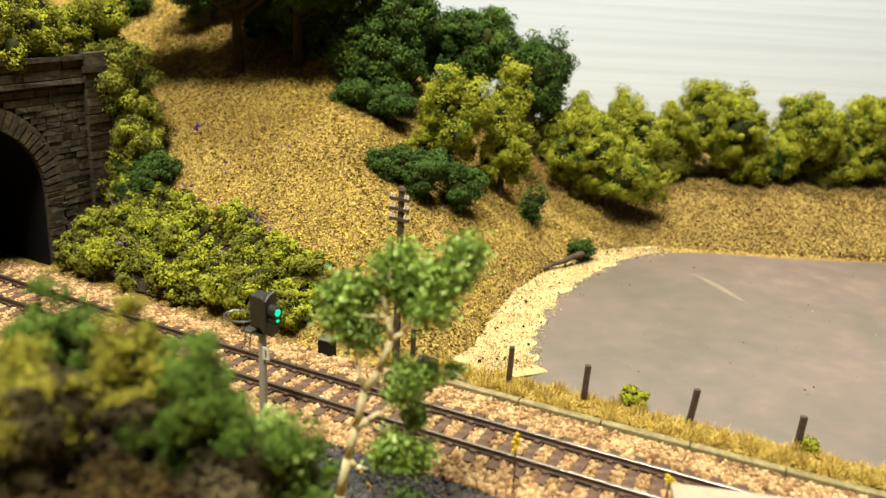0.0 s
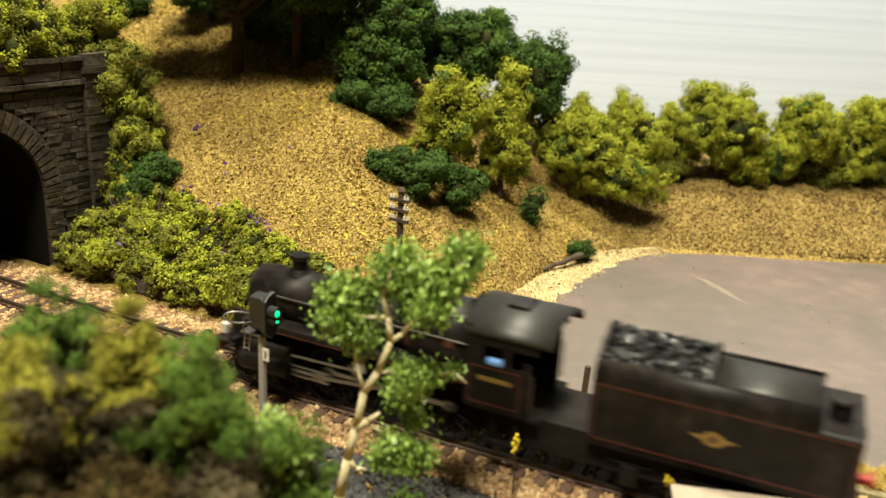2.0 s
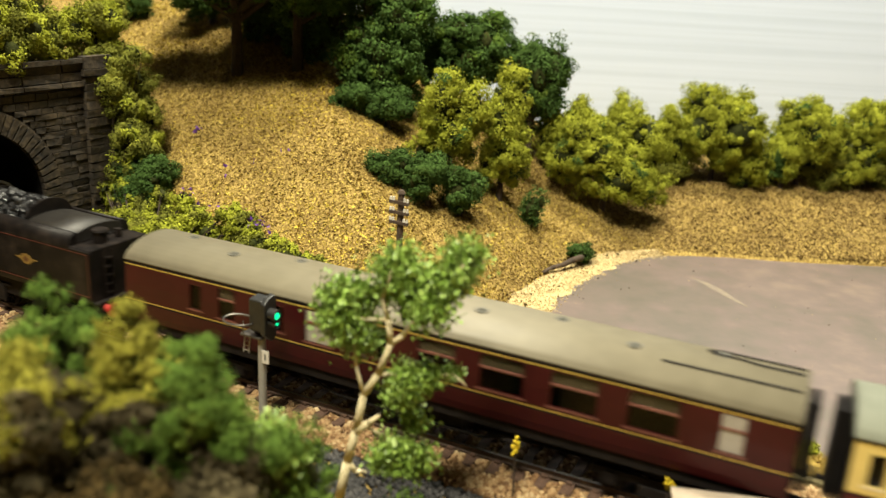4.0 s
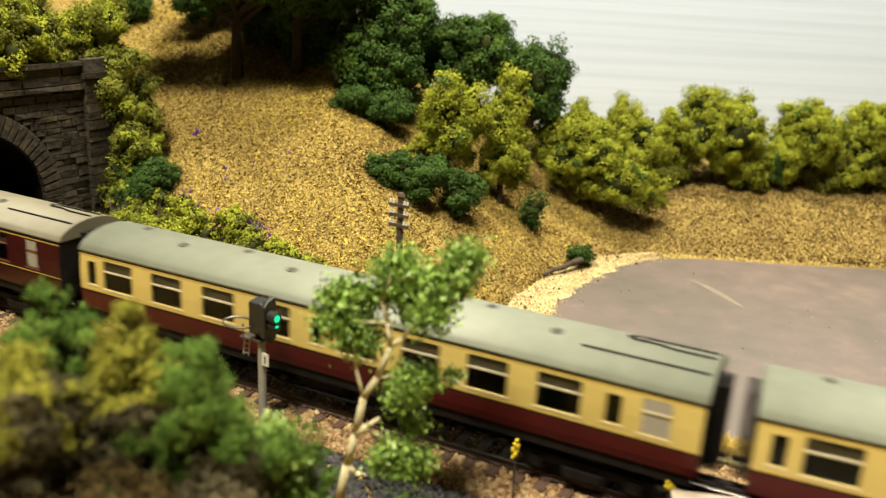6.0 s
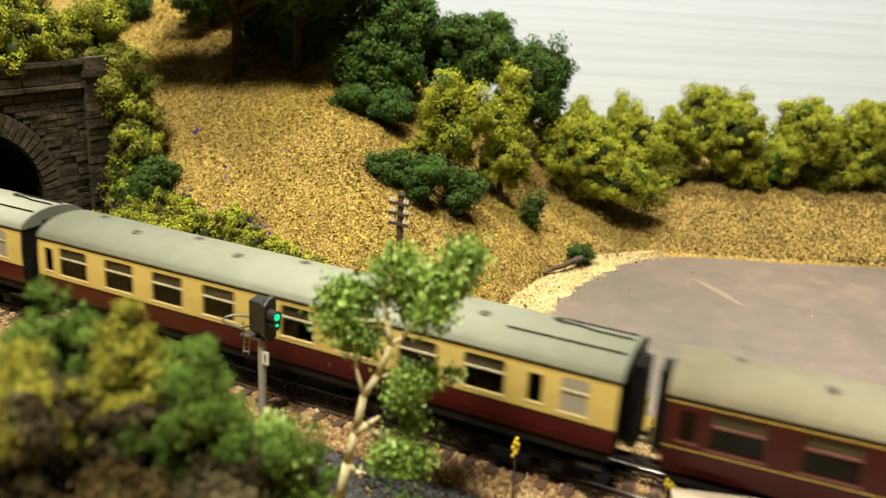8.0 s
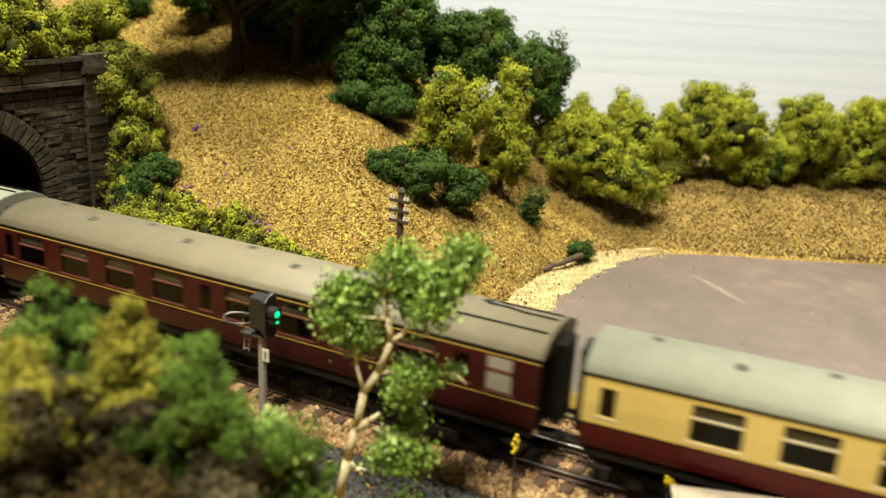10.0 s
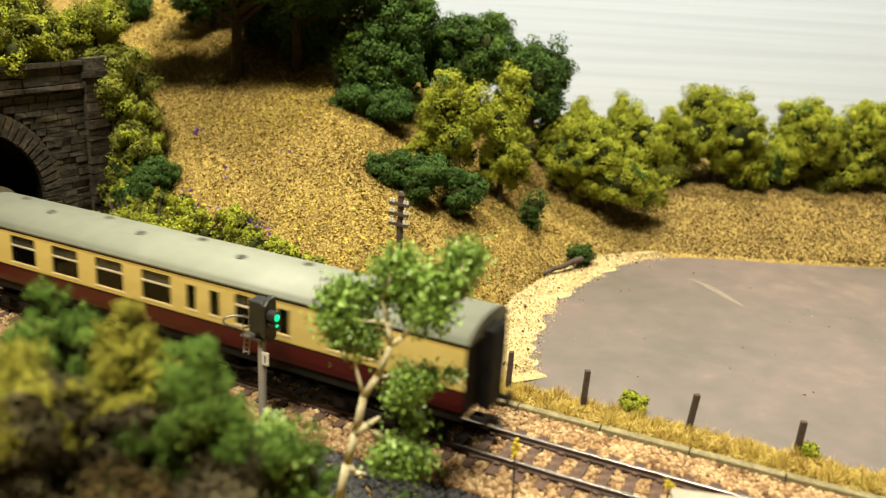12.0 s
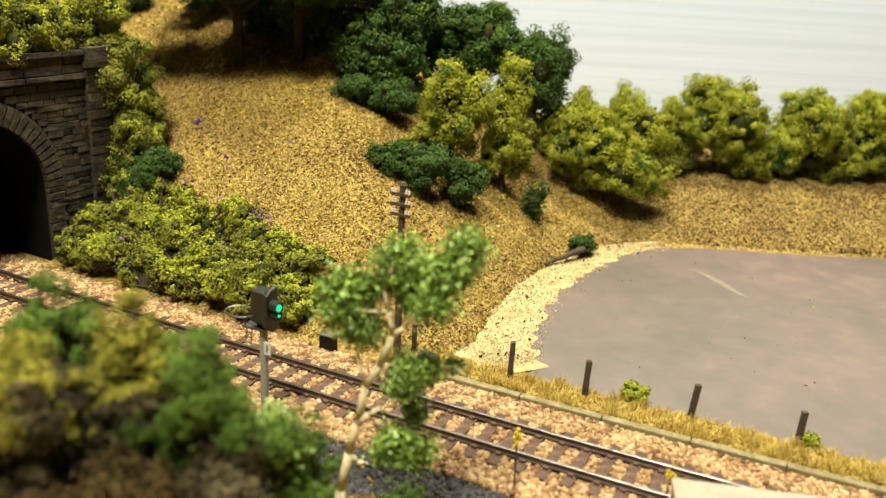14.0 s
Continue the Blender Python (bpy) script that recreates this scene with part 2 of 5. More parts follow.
def ball(bm, at, r, sub=2, scale=(1, 1, 1), rough=0.0, seed=0):
    m = Matrix.Translation(at) @ Matrix.Diagonal((*scale, 1))
    vs = bmesh.ops.create_icosphere(bm, subdivisions=sub, radius=r, matrix=m)["verts"]
    if rough:
        for v in vs:
            n = (v.co - Vector(at)).normalized()
            v.co += n * rough * noise.noise(v.co * (2.2 / r) + Vector((seed, 0, 0)))
    return vs


def prism(bm, outline, x0, x1, closed=True):
    """Sweep an outline of (y, z) along x, with end caps."""
    a = [bm.verts.new((x0, y, z)) for y, z in outline]
    b = [bm.verts.new((x1, y, z)) for y, z in outline]
    n = len(outline)
    for i in range(n if closed else n - 1):
        bm.faces.new((a[i], a[(i + 1) % n], b[(i + 1) % n], b[i]))
    if closed:
        bm.faces.new(a[::-1])
        bm.faces.new(b)
    bmesh.ops.recalc_face_normals(bm, faces=bm.faces)
    return bm


# ---- plan of the line ----
AL, KA, Y0 = 0.432263, 0.000198086, 285.9496


def plan_tables():
    """The line in plan: a slow bend in view, straight on beyond it, and an easy bend back inside the hill."""
    s = np.arange(-2400.0, 2400.5, 1.0)
    k = np.where(s > 330, 0.0, np.where(s > -300, KA, np.where(s > -743, -1 / 900.0, 0.0)))
    zero = int(np.argmin(np.abs(s)))
    th = np.concatenate([[0.0], np.cumsum((k[1:] + k[:-1]) / 2)])
    th = th - th[zero] - AL
    c, d = np.cos(th), np.sin(th)
    x = np.concatenate([[0.0], np.cumsum((c[1:] + c[:-1]) / 2)])
    y = np.concatenate([[0.0], np.cumsum((d[1:] + d[:-1]) / 2)])
    return s, x - x[zero], y - y[zero] + Y0, th


PLAN = plan_tables()


def line_at(s, off=0.0):
    """A point of the plan: s along the line from its middle, off to its far side; and the heading."""
    th = np.interp(s, PLAN[0], PLAN[3])
    return np.interp(s, PLAN[0], PLAN[1]) - np.sin(th) * off, np.interp(s, PLAN[0], PLAN[2]) + np.cos(th) * off, th


def line_coords(x, y):
    """Arrays of s and off for arrays of plan points."""
    r = 1 / KA
    cx, cy = math.sin(AL) * r, Y0 + math.cos(AL) * r
    # centre of the bend lies on the far side
    dx, dy = x - cx, y - cy
    rad = np.hypot(dx, dy)
    th = np.arctan2(dx, -dy)
    return (th + AL) / KA, r - rad


TOE = [(-330.0, 494.0), (-215.0, 437.0), (-150.0, 400.0), (-98.0, 371.0), (-40.0, 345.0), (2.0, 340.0), (16.0, 358.0), (26.0, 393.0),
       (40.0, 434.0), (64.0, 474.0), (92.0, 510.0), (137.0, 528.0), (222.0, 526.0), (520.0, 526.0)]


def rise(x, y):
    """Height of the banks behind the line at arrays of plan points."""
    x, y = np.asarray(x, float), np.asarray(y, float)
    d = np.full(x.shape, 1e9)
    for (ax, ay), (bx, by) in zip(TOE[:-1], TOE[1:]):
        ux, uy = bx - ax, by - ay
        t = np.clip(((x - ax) * ux + (y - ay) * uy) / (ux * ux + uy * uy), 0, 1)
        d = np.minimum(d, np.hypot(x - ax - t * ux, y - ay - t * uy))
    ty = np.interp(x, [q[0] for q in TOE], [q[1] for q in TOE])
    inside = y > ty
    # the head of the pond cuts back into the bank
    d = np.where(inside, d, 0)
    k = np.clip((x - 20) / 110, 0, 1)
    k = k * k * (3 - 2 * k)
    slope = 0.72 * (1 - k) + 0.34 * k
    top = np.interp(x, [-260, -150, -60, 0, 130], [170, 150, 108, 88, 44])
    h = slope * d
    z = top * np.tanh((h / top) ** 1.4) ** (1 / 1.4)
    # the bank falls away again behind the hedge
    return z * (1 - 0.85 * np.clip((y - 640) / 70, 0, 1) * np.clip((x + 60) / 60, 0, 1))


def wobble(x, y, size, amp):
    return np.array([noise.noise(Vector((a / size, b / size, 3.7))) for a, b in zip(np.ravel(x), np.ravel(y))]).reshape(np.shape(x)) * amp


def ground_z(x, y):
    return float(-5 + rise(np.array([x]), np.array([y]))[0])


# ---- setting ----
def build_ground():
    xs = np.concatenate([np.arange(-2200, -420, 80.0), np.arange(-420, 300, 5.0), np.arange(300, 520, 20.0), np.arange(520, 2000, 80.0)])
    ys = np.concatenate([np.arange(-700, -60, 80.0), np.arange(-60, 200, 20.0), np.arange(200, 700, 5.0), np.arange(700, 861, 20.0)])
    X, Y = np.meshgrid(xs, ys)
    s, off = line_coords(X, Y)
    Z = -5 + rise(X, Y)
    tunnel = ((s < -258) & (off < 90)) | (X < -420)
    Z = np.where(tunnel, -5, Z)
    Z = Z + wobble(X, Y, 14, 1.2) * np.clip((Z + 5) / 8, 0.0, 1) + wobble(X, Y, 45, 4) * np.clip((Z + 5) / 30, 0, 1)
    pond = (Z < -4.6) & (off > 36) & (X > 10)
    Z = np.where(pond, -8.5, Z)
    nx, ny = len(xs), len(ys)
    i = np.arange(nx * ny).reshape(ny, nx)
    faces = np.stack([i[:-1, :-1], i[:-1, 1:], i[1:, 1:], i[1:, :-1]], -1).reshape(-1, 4)
    g = raw("ground", np.stack([X, Y, Z], -1).reshape(-1, 3), faces, M_SOIL)
    g.data.polygons.foreach_set("use_smooth", [True] * len(g.data.polygons))
    tagged(g, "modelled hillside and level base of dry brown earth", "ground", kind="structure")


def build_hill_over_tunnel():
    vs, fs = [], []
    n = 26
    stations = list(np.arange(-262.5, -480, -14.0)) + list(np.arange(-500, -1990, -45.0))
    m = len(stations)
    for j, s in enumerate(stations):
        for i in range(n):
            off = -170 + 11.0 * i
            x, y, th = line_at(s, off)
            edge = min(1.0, max(0.0, (j - 3) / 6.0)) * max(0.0, (abs(off + 20) - 70) / 90.0) ** 2
            z = 101 + min(26, 0.12 * (-262.5 - s)) + 3 * noise.noise(Vector((x / 25, y / 25, 1))) - 100 * edge
            vs.append((x, y, max(z, -6)))
    for j in range(m - 1):
        for i in range(n - 1):
            a = j * n + i
            fs.append((a, a + n, a + n + 1, a + 1))
    tagged(raw("ground_over_tunnel", vs, fs, M_SOIL), "dry brown earth over the tunnel mouth", "ground", kind="structure")


def build_flock():
    """Grains of coarse straw-coloured scatter glued over the banks."""
    rng = np.random.default_rng(5)
    n = 250000
    x = rng.uniform(-270, 340, n)
    y = rng.uniform(330, 690, n)
    z = rise(x, y)
    s, off = line_coords(x, y)
    keep = (z > 0.6) & ~((s < -256) & (off < 92)) & (x / np.maximum(y, 1) < 0.6) & (x / y > -0.62)
    x, y, z = x[keep], y[keep], z[keep]
    z = z - 5 + wobble(x, y, 14, 1.2) * np.clip(z / 8, 0, 1) + wobble(x, y, 45, 4) * np.clip(z / 30, 0, 1)
    pts = np.stack([x, y, z + 0.1], -1)
    # Browner below the hedge; part of that darkness is hedge shade in the colour.
    brown = (x - 85) / 60 + wobble(x, y, 30, 1.6) + rng.normal(0, 0.35, len(x)) > 0
    flakes("straw_scatter", pts[~brown], 0.86, M_FLOCK, 6, "coarse yellow and straw-brown scatter covering the bank", "scatter")
    flakes("brown_scatter", pts[brown], 0.86, M_BROWNFLOCK, 7, "brown and tan scatter below the hedge, darkened for the hedge's shade", "scatter")


LEAF = np.array([(-0.9, 0, 0.12), (0, -0.75, -0.25), (0.9, 0, 0.12), (0, 0.75, -0.25)])


def flake_arrays(points, size, rng):
    """Small ragged folded flakes at points, each turned and stretched at random."""
    n = len(points)
    base = LEAF[None] + rng.normal(0, 0.25, (n, 4, 3))
    q = rng.normal(0, 1, (n, 4))
    q /= np.linalg.norm(q, axis=1, keepdims=True)
    w, a, b, c = q.T
    R = np.stack([1 - 2 * (b * b + c * c), 2 * (a * b - c * w), 2 * (a * c + b * w), 2 * (a * b + c * w), 1 - 2 * (a * a + c * c),
                  2 * (b * c - a * w), 2 * (a * c - b * w), 2 * (b * c + a * w), 1 - 2 * (a * a + b * b)], -1).reshape(n, 3, 3)
    v = np.einsum("nij,nkj->nki", R, base) * (size * rng.uniform(0.6, 1.35, (n, 1, 1))) + np.asarray(points)[:, None, :]
    i = np.arange(n)[:, None] * 4
    f = np.concatenate([i + np.array([k]) for k in ((0, 1, 2), (0, 2, 3))], 0)
    return v.reshape(-1, 3), f


def flakes(name, points, size, mat, seed, label, category, kind="stuff", parent=None):
    v, f = flake_arrays(points, size, np.random.default_rng(seed))
    return tagged(raw(name, v, f, mat, parent), label, category if parent is None else "", kind=kind if parent is None else "")


def stones(name, points, size, mat, seed, label, category):
    """Broken stones: squashed eight-cornered lumps."""
    rng = np.random.default_rng(seed)
    n = len(points)
    cube = np.array([(x, y, z) for x in (-1, 1) for y in (-1, 1) for z in (-1, 1)]) * 0.5
    base = cube[None] * rng.uniform(0.7, 1.2, (n, 1, 3)) + rng.normal(0, 0.13, (n, 8, 3))
    a = rng.uniform(0, 6.28, n)
    b = rng.normal(0, 0.5, n)
    ca, sa, cb, sb = np.cos(a), np.sin(a), np.cos(b), np.sin(b)
    x, y, z = base[..., 0], base[..., 1], base[..., 2]
    y, z = y * cb[:, None] - z * sb[:, None], y * sb[:, None] + z * cb[:, None]
    x, y = x * ca[:, None] - y * sa[:, None], x * sa[:, None] + y * ca[:, None]
    v = np.stack([x, y, z], -1) * (size * rng.uniform(0.65, 1.3, (n, 1, 1))) + np.asarray(points)[:, None, :]
    quads = ((0, 1, 3, 2), (4, 6, 7, 5), (0, 4, 5, 1), (2, 3, 7, 6), (0, 2, 6, 4), (1, 5, 7, 3))
    i = np.arange(n)[:, None] * 8
    f = np.concatenate([i + np.array([k]) for k in quads], 0)
    return tagged(raw(name, v.reshape(-1, 3), f, mat), label, category, kind="stuff")


GAUGE = 9.0
S0, S1 = -1900.0, 1750.0


def sweep(bm, outline, s0, s1, step=10.0, off0=0.0):
    """Sweep an outline of (off, z) along the line."""
    rings = []
    s = s0
    while True:
        ring = []
        for o, z in outline:
            x, y, th = line_at(s, off0 + o)
            ring.append(bm.verts.new((x, y, z)))
        rings.append(ring)
        if s >= s1:
            break
        s = min(s + step, s1)
    n = len(outline)
    for a, b in zip(rings[:-1], rings[1:]):
        for i in range(n):
            bm.faces.new((a[i], a[(i + 1) % n], b[(i + 1) % n], b[i]))
    bm.faces.new(rings[0][::-1])
    bm.faces.new(rings[-1])
    bmesh.ops.recalc_face_normals(bm, faces=bm.faces)
    return bm


def build_track():
    bed = bmesh.new()
    sweep(bed, [(-31, -6), (-29, -4.6), (-18, -3.6), (20, -3.6), (30, -4.2), (32.5, -6)], S0, S1)
    part("ballast_bed", bed, M_BALLAST_BED)
    tagged(bpy.data.objects["ballast_bed"], "brown ballast bed under the single line", "trackbed", kind="structure")
    track = thing("railway_track", label="single model railway line with steel rails on dark brown sleepers", category="track")
    for side in (-1, 1):
        o = side * GAUGE
        bm = bmesh.new()
        sweep(bm, [(o - 1.1, -2.5), (o - 1.1, -2.1), (o - 0.35, -1.8), (o - 0.35, -0.7), (o - 0.65, -0.5), (o - 0.65, -0.06),
                   (o + 0.65, -0.06), (o + 0.65, -0.5), (o + 0.35, -0.7), (o + 0.35, -1.8), (o + 1.1, -2.1), (o + 1.1, -2.5)], S0, S1)
        rail = part("rail", bm, M_RAIL, track, "rusty brown rail")
        bm = bmesh.new()
        sweep(bm, [(o - 0.55, -0.055), (o - 0.42, 0.0), (o + 0.42, 0.0), (o + 0.55, -0.055)], S0, S1)
        part("rail_head", bm, M_RAILTOP, rail, "bright worn running surface")
    bm = bmesh.new()
    box(bm, -2.0, 2.0, -17.0, 17.0, -5.2, -2.55, 0.25)
    for side in (-1, 1):
        for k in (-1, 1):
            box(bm, -1.0, 1.0, side * GAUGE + k * 1.75 - 0.75, side * GAUGE + k * 1.75 + 0.75, -2.6, -1.55, 0)
    me = mesh_of("sleeper", bm, M_SLEEPER)
    rng = random.Random(3)
    s = -330.0
    while s < 260:
        x, y, th = line_at(s)
        ob = new("sleeper", me)
        ob.parent = track
        ob.matrix_basis = Matrix.Translation(Vector((x, y, rng.uniform(-0.15, 0.05))) * MM) @ Matrix.Rotation(th + rng.uniform(-0.02, 0.02), 4, "Z")
        s += 9.0
    rng = np.random.default_rng(8)
    n = 40000
    s = rng.uniform(-300, 250, n)
    off = rng.uniform(-29.5, 32.0, n)
    on_rail = (np.abs(np.abs(off) - GAUGE) < 2.0)
    on_sleeper = (np.abs((s + 330.0 + 4.5) % 9.0 - 4.5) < 2.5) & (np.abs(off) < 17.5)
    keep = ~on_rail & ~on_sleeper
    s, off = s[keep], off[keep]
    pts = np.array([(*line_at(a, b)[:2], 0) for a, b in zip(s, off)])
    pts[:, 2] = np.where(np.abs(off) < 18, -3.4, -3.5 - 0.06 * (np.abs(off) - 18)) + rng.uniform(-0.3, 0.4, len(s))
    stones("ballast", pts, 1.4, M_BALLAST, 9, "pinkish buff crushed-stone ballast round the sleepers", "ballast")
    n = 5500
    s = rng.uniform(-120, 130, n)
    off = rng.uniform(-62, -29.5, n) + rng.normal(0, 1.5, n)
    pts = np.array([(*line_at(a, b)[:2], -4.8) for a, b in zip(s, off)])
    stones("cinder", pts, 1.7, M_CINDER, 10, "black cinder strip along the near edge of the ballast", "cinder")


def build_kerb():
    rng = random.Random(4)
    s = -12.0
    while s < 260:
        e = s + 34.0
        bm = bmesh.new()
        sweep(bm, [(32.6, -6.5), (32.6, -2.2), (33.0, -1.9), (35.8, -1.9), (36.2, -2.2), (36.2, -6.5)], s, e - 0.5, 8.5, rng.uniform(-0.25, 0.25))
        tagged(part("concrete_kerb", bm, M_KERB), "weathered buff concrete trough section beside the ballast", "kerb", group="kerb sections along the line")
        s = e


POND = [(139.6, 520.4), (111.0, 502.6), (85.5, 471.3), (63.5, 436.7), (49.4, 399.7), (41.3, 368.4), (36.0, 337.0), (54.3, 317.8),
        (79.1, 304.3), (103.8, 291.5), (133.0, 279.8), (185.0, 258.0), (300.0, 212.0), (515.0, 200.0), (515.0, 530.0), (283.2, 523.5), (222.1, 522.4), (180.0, 524.6)]


def spline(points, n, closed=True):
    """Even points of a smooth curve through the given ones."""
    p = [Vector(q) for q in points]
    k = len(p)
    out = []
    for i in range(k if closed else k - 1):
        if closed:
            a, b, c, d = p[i - 1], p[i], p[(i + 1) % k], p[(i + 2) % k]
        else:
            a, b, c, d = p[max(i - 1, 0)], p[i], p[i + 1], p[min(i + 2, k - 1)]
        for j in range(n):
            t = j / n
            out.append(0.5 * ((2 * b) + (c - a) * t + (2 * a - 5 * b + 4 * c - d) * t * t + (3 * b - a - 3 * c + d) * t ** 3))
    if not closed:
        out.append(p[-1])
    return out


def build_pond():
    bm = bmesh.new()
    pts = spline(POND, 14)
    vs = [bm.verts.new((q.x + 0.8 * noise.noise(Vector((q.x / 6, q.y / 6, 0))), q.y + 0.8 * noise.noise(Vector((q.x / 6, q.y / 6, 9))), -5.9)) for q in pts]
    f = bm.faces.new(vs)
    if f.normal.z < 0:
        f.normal_flip()
    bmesh.ops.triangulate(bm, faces=[f])
    tagged(part("water", bm, M_POND), "dull mauve-grey painted pond with paler smears", "pond", kind="structure")
    # sand round the head of the pond
    inner = spline([(140, 522.0), (111, 503.5), (86, 473), (64.5, 438), (50.5, 400), (42.5, 368), (43, 350), (46, 340)], 22, False)
    outer = spline([(138, 529), (90, 514), (57, 478), (31, 439), (16, 398), (5, 356), (14, 338), (30, 330)], 22, False)
    bm = bmesh.new()
    rows = []
    for a, b in zip(inner, outer):
        row = []
        for j in range(-5, 17):
            q = a.lerp(b, j / 16.0)
            w = 0.8 * noise.noise(Vector((q.x / 5, q.y / 5, 2)))
            z = -5.85 + (0.10 if j > 0 else 0.06) * j + 0.14 * noise.noise(Vector((q.x / 7, q.y / 7, 5))) + 0.14 * noise.noise(Vector((q.x / 11, q.y / 11, 8)))
            row.append(bm.verts.new((q.x + w, q.y + w, z)))
        rows.append(row)
    for r0, r1 in zip(rows[:-1], rows[1:]):
        for j in range(len(r0) - 1):
            bm.faces.new((r0[j], r0[j + 1], r1[j + 1], r1[j]))
    bmesh.ops.recalc_face_normals(bm, faces=bm.faces)
    tagged(part("sand_shore", bm, M_SAND, smooth=True), "pale yellow sandy shore round the pond", "shore", kind="structure")
    # verge between kerb and pond
    bm = bmesh.new()
    sweep(bm, [(36.0, -7), (36.0, -3.2), (41, -2.9), (49, -4.2), (56, -5.7), (58.5, -7.2)], -22, 330)
    tagged(part("verge", bm, M_SOIL), "grassy earth verge between kerb and pond", "verge", kind="structure")


def build_room():
    bm = bmesh.new()
    box(bm, -700, 1100, 860, 872, -30, 560)
    tagged(part("backdrop", bm, M_SKY), "white painted backdrop board with faint horizontal streaks", "backdrop", kind="structure")
    for nm, b in (("wall_north", (-2600, 2600, 2300, 2400, -950, 1500)), ("wall_south", (-2600, 2600, -2400, -2300, -950, 1500)),
                  ("wall_west", (-2700, -2600, -2400, 2400, -950, 1500)), ("wall_east", (2600, 2700, -2400, 2400, -950, 1500)),
                  ("ceiling", (-2700, 2700, -2400, 2400, 1500, 1600)), ("floor", (-2700, 2700, -2400, 2400, -1050, -950))):
        bm = bmesh.new()
        box(bm, *b)
        tagged(part(nm, bm, M_ROOM), "plain cream painted room surface", "wall", kind="structure")


def build_portal():
    """Stone tunnel mouth square to the line, built in its own space: x across to the far side, y into the hill."""
    x0, y0, th = line_at(-258.0)
    ob = new("tunnel_portal")
    ob.matrix_world = Matrix.Translation(Vector((x0, y0, 0)) * MM) @ Matrix.Rotation(th + math.pi / 2, 4, "Z")
    tagged(ob, "dark weathered stone tunnel portal with arched mouth", "tunnel portal")
    R, ZC, RO = 41.0, 36.5, 51.5
    # backing wall with the opening through it
    bm = bmesh.new()
    arc = [(R * math.cos(a), ZC + R * math.sin(a)) for a in np.linspace(0, math.pi, 25)]
    front, back = [], []
    path = [(R, -6)] + arc + [(-R, -6)]
    rim = [(92, -6)] + [(92 if a < 0.85 else (92 - (a - 0.85) / 1.44 * 184), 36.5 + 67.5 * min(1, a / 0.85)) if a <= 2.29 else (-92, 104 - 67.5 * (a - 2.29) / 0.85) for a in np.linspace(0, math.pi, 25)] + [(-92, -6)]
    for y, store in ((1.0, front), (14.0, back)):
        store.append([bm.verts.new((u, y, z)) for u, z in path])
        store.append([bm.verts.new((u, y, z)) for u, z in rim])
    n = len(path)
    for i in range(n - 1):
        bm.faces.new((front[0][i], front[0][i + 1], front[1][i + 1], front[1][i]))
        bm.faces.new((back[0][i], back[1][i], back[1][i + 1], back[0][i + 1]))
        bm.faces.new((front[0][i], back[0][i], back[0][i + 1], front[0][i + 1]))
        bm.faces.new((front[1][i], front[1][i + 1], back[1][i + 1], back[1][i]))
    bmesh.ops.recalc_face_normals(bm, faces=bm.faces)
    wall = part("backing_wall", bm, M_JOINT, ob, "sooty mortar behind the stones")
    rng = random.Random(11)

    def stone(u0, u1, z0, z1, proud, name="stone"):
        bm = bmesh.new()
        g = 0.28
        box(bm, u0 + g, u1 - g, -proud, 1.2, z0 + g, z1 - g)
        front = [v for v in bm.verts if v.co.y < 0]
        for v in front:
            v.co += Vector((rng.uniform(-.2, .2), rng.uniform(-.35, .35), rng.uniform(-.25, .25)))
        part(name, bm, M_STONE, ob)

    # coursed stones round the mouth
    z, row = -5.0, 0
    while z < 91:
        h = 3.5 + rng.uniform(-0.5, 0.6)
        z1 = min(z + h, 92.0)
        zm = (z + z1) / 2
        inner = RO if zm < ZC else (math.sqrt(max(0, RO * RO - (z - ZC) ** 2)) if z - ZC < RO else 0.0)
        for side in (1, -1):
            u = inner
            while u < 70:
                w = rng.uniform(5, 14)
                e = u + w if 70 - (u + w) > 4 else 70
                if side > 0:
                    stone(u, e, z, z1, 0.3 + rng.uniform(-.2, .35))
                elif u < 60 and z > 40:
                    stone(-e, -u, z, z1, 0.3 + rng.uniform(-.2, .35))
                u = e
        z = z1
        # pier at the side
    z = -5.0
    while z < 96:
        h = rng.uniform(3.2, 5.2)
        z1 = min(z + h, 97)
        stone(69.5, 87, z, z1, 3.2 + rng.uniform(-.3, .3))
        z = z1
    stone(68.5, 88.2, 97, 101, 4.6)
    stone(69.2, 87.4, 101, 108, 3.6, "capstone")
    # string course and parapet
    u = -70.0
    while u < 69:
        e = min(u + rng.uniform(16, 24), 70)
        stone(u, e, 92, 95, 2.2)
        stone(u, e, 95, 100, 0.8 + rng.uniform(-.2, .3))
        stone(u + 2, e + 1 if e < 70 else e, 100, 104, 0.8 + rng.uniform(-.2, .3))
        stone(u, e, 104, 107, 2.4, "capstone")
        u = e
    # ring of arch stones
    k = 34
    for i in range(k):
        a0, a1 = math.pi * i / k, math.pi * (i + 1) / k
        bm = bmesh.new()
        c = []
        for r in (R, RO):
            for a in (a0 + 0.012, a1 - 0.012):
                for y in (-1.7, 1.2):
                    c.append(bm.verts.new((r * math.cos(a) + rng.uniform(-.15, .15), y + rng.uniform(-.15, .15), ZC + r * math.sin(a))))
        for f in ((0, 2, 3, 1), (4, 5, 7, 6), (0, 1, 5, 4), (2, 6, 7, 3), (0, 4, 6, 2), (1, 3, 7, 5)):
            bm.faces.new([c[j] for j in f])
        bmesh.ops.recalc_face_normals(bm, faces=bm.faces)
        part("arch_stone", bm, M_STONE, ob)
    z = -5.0
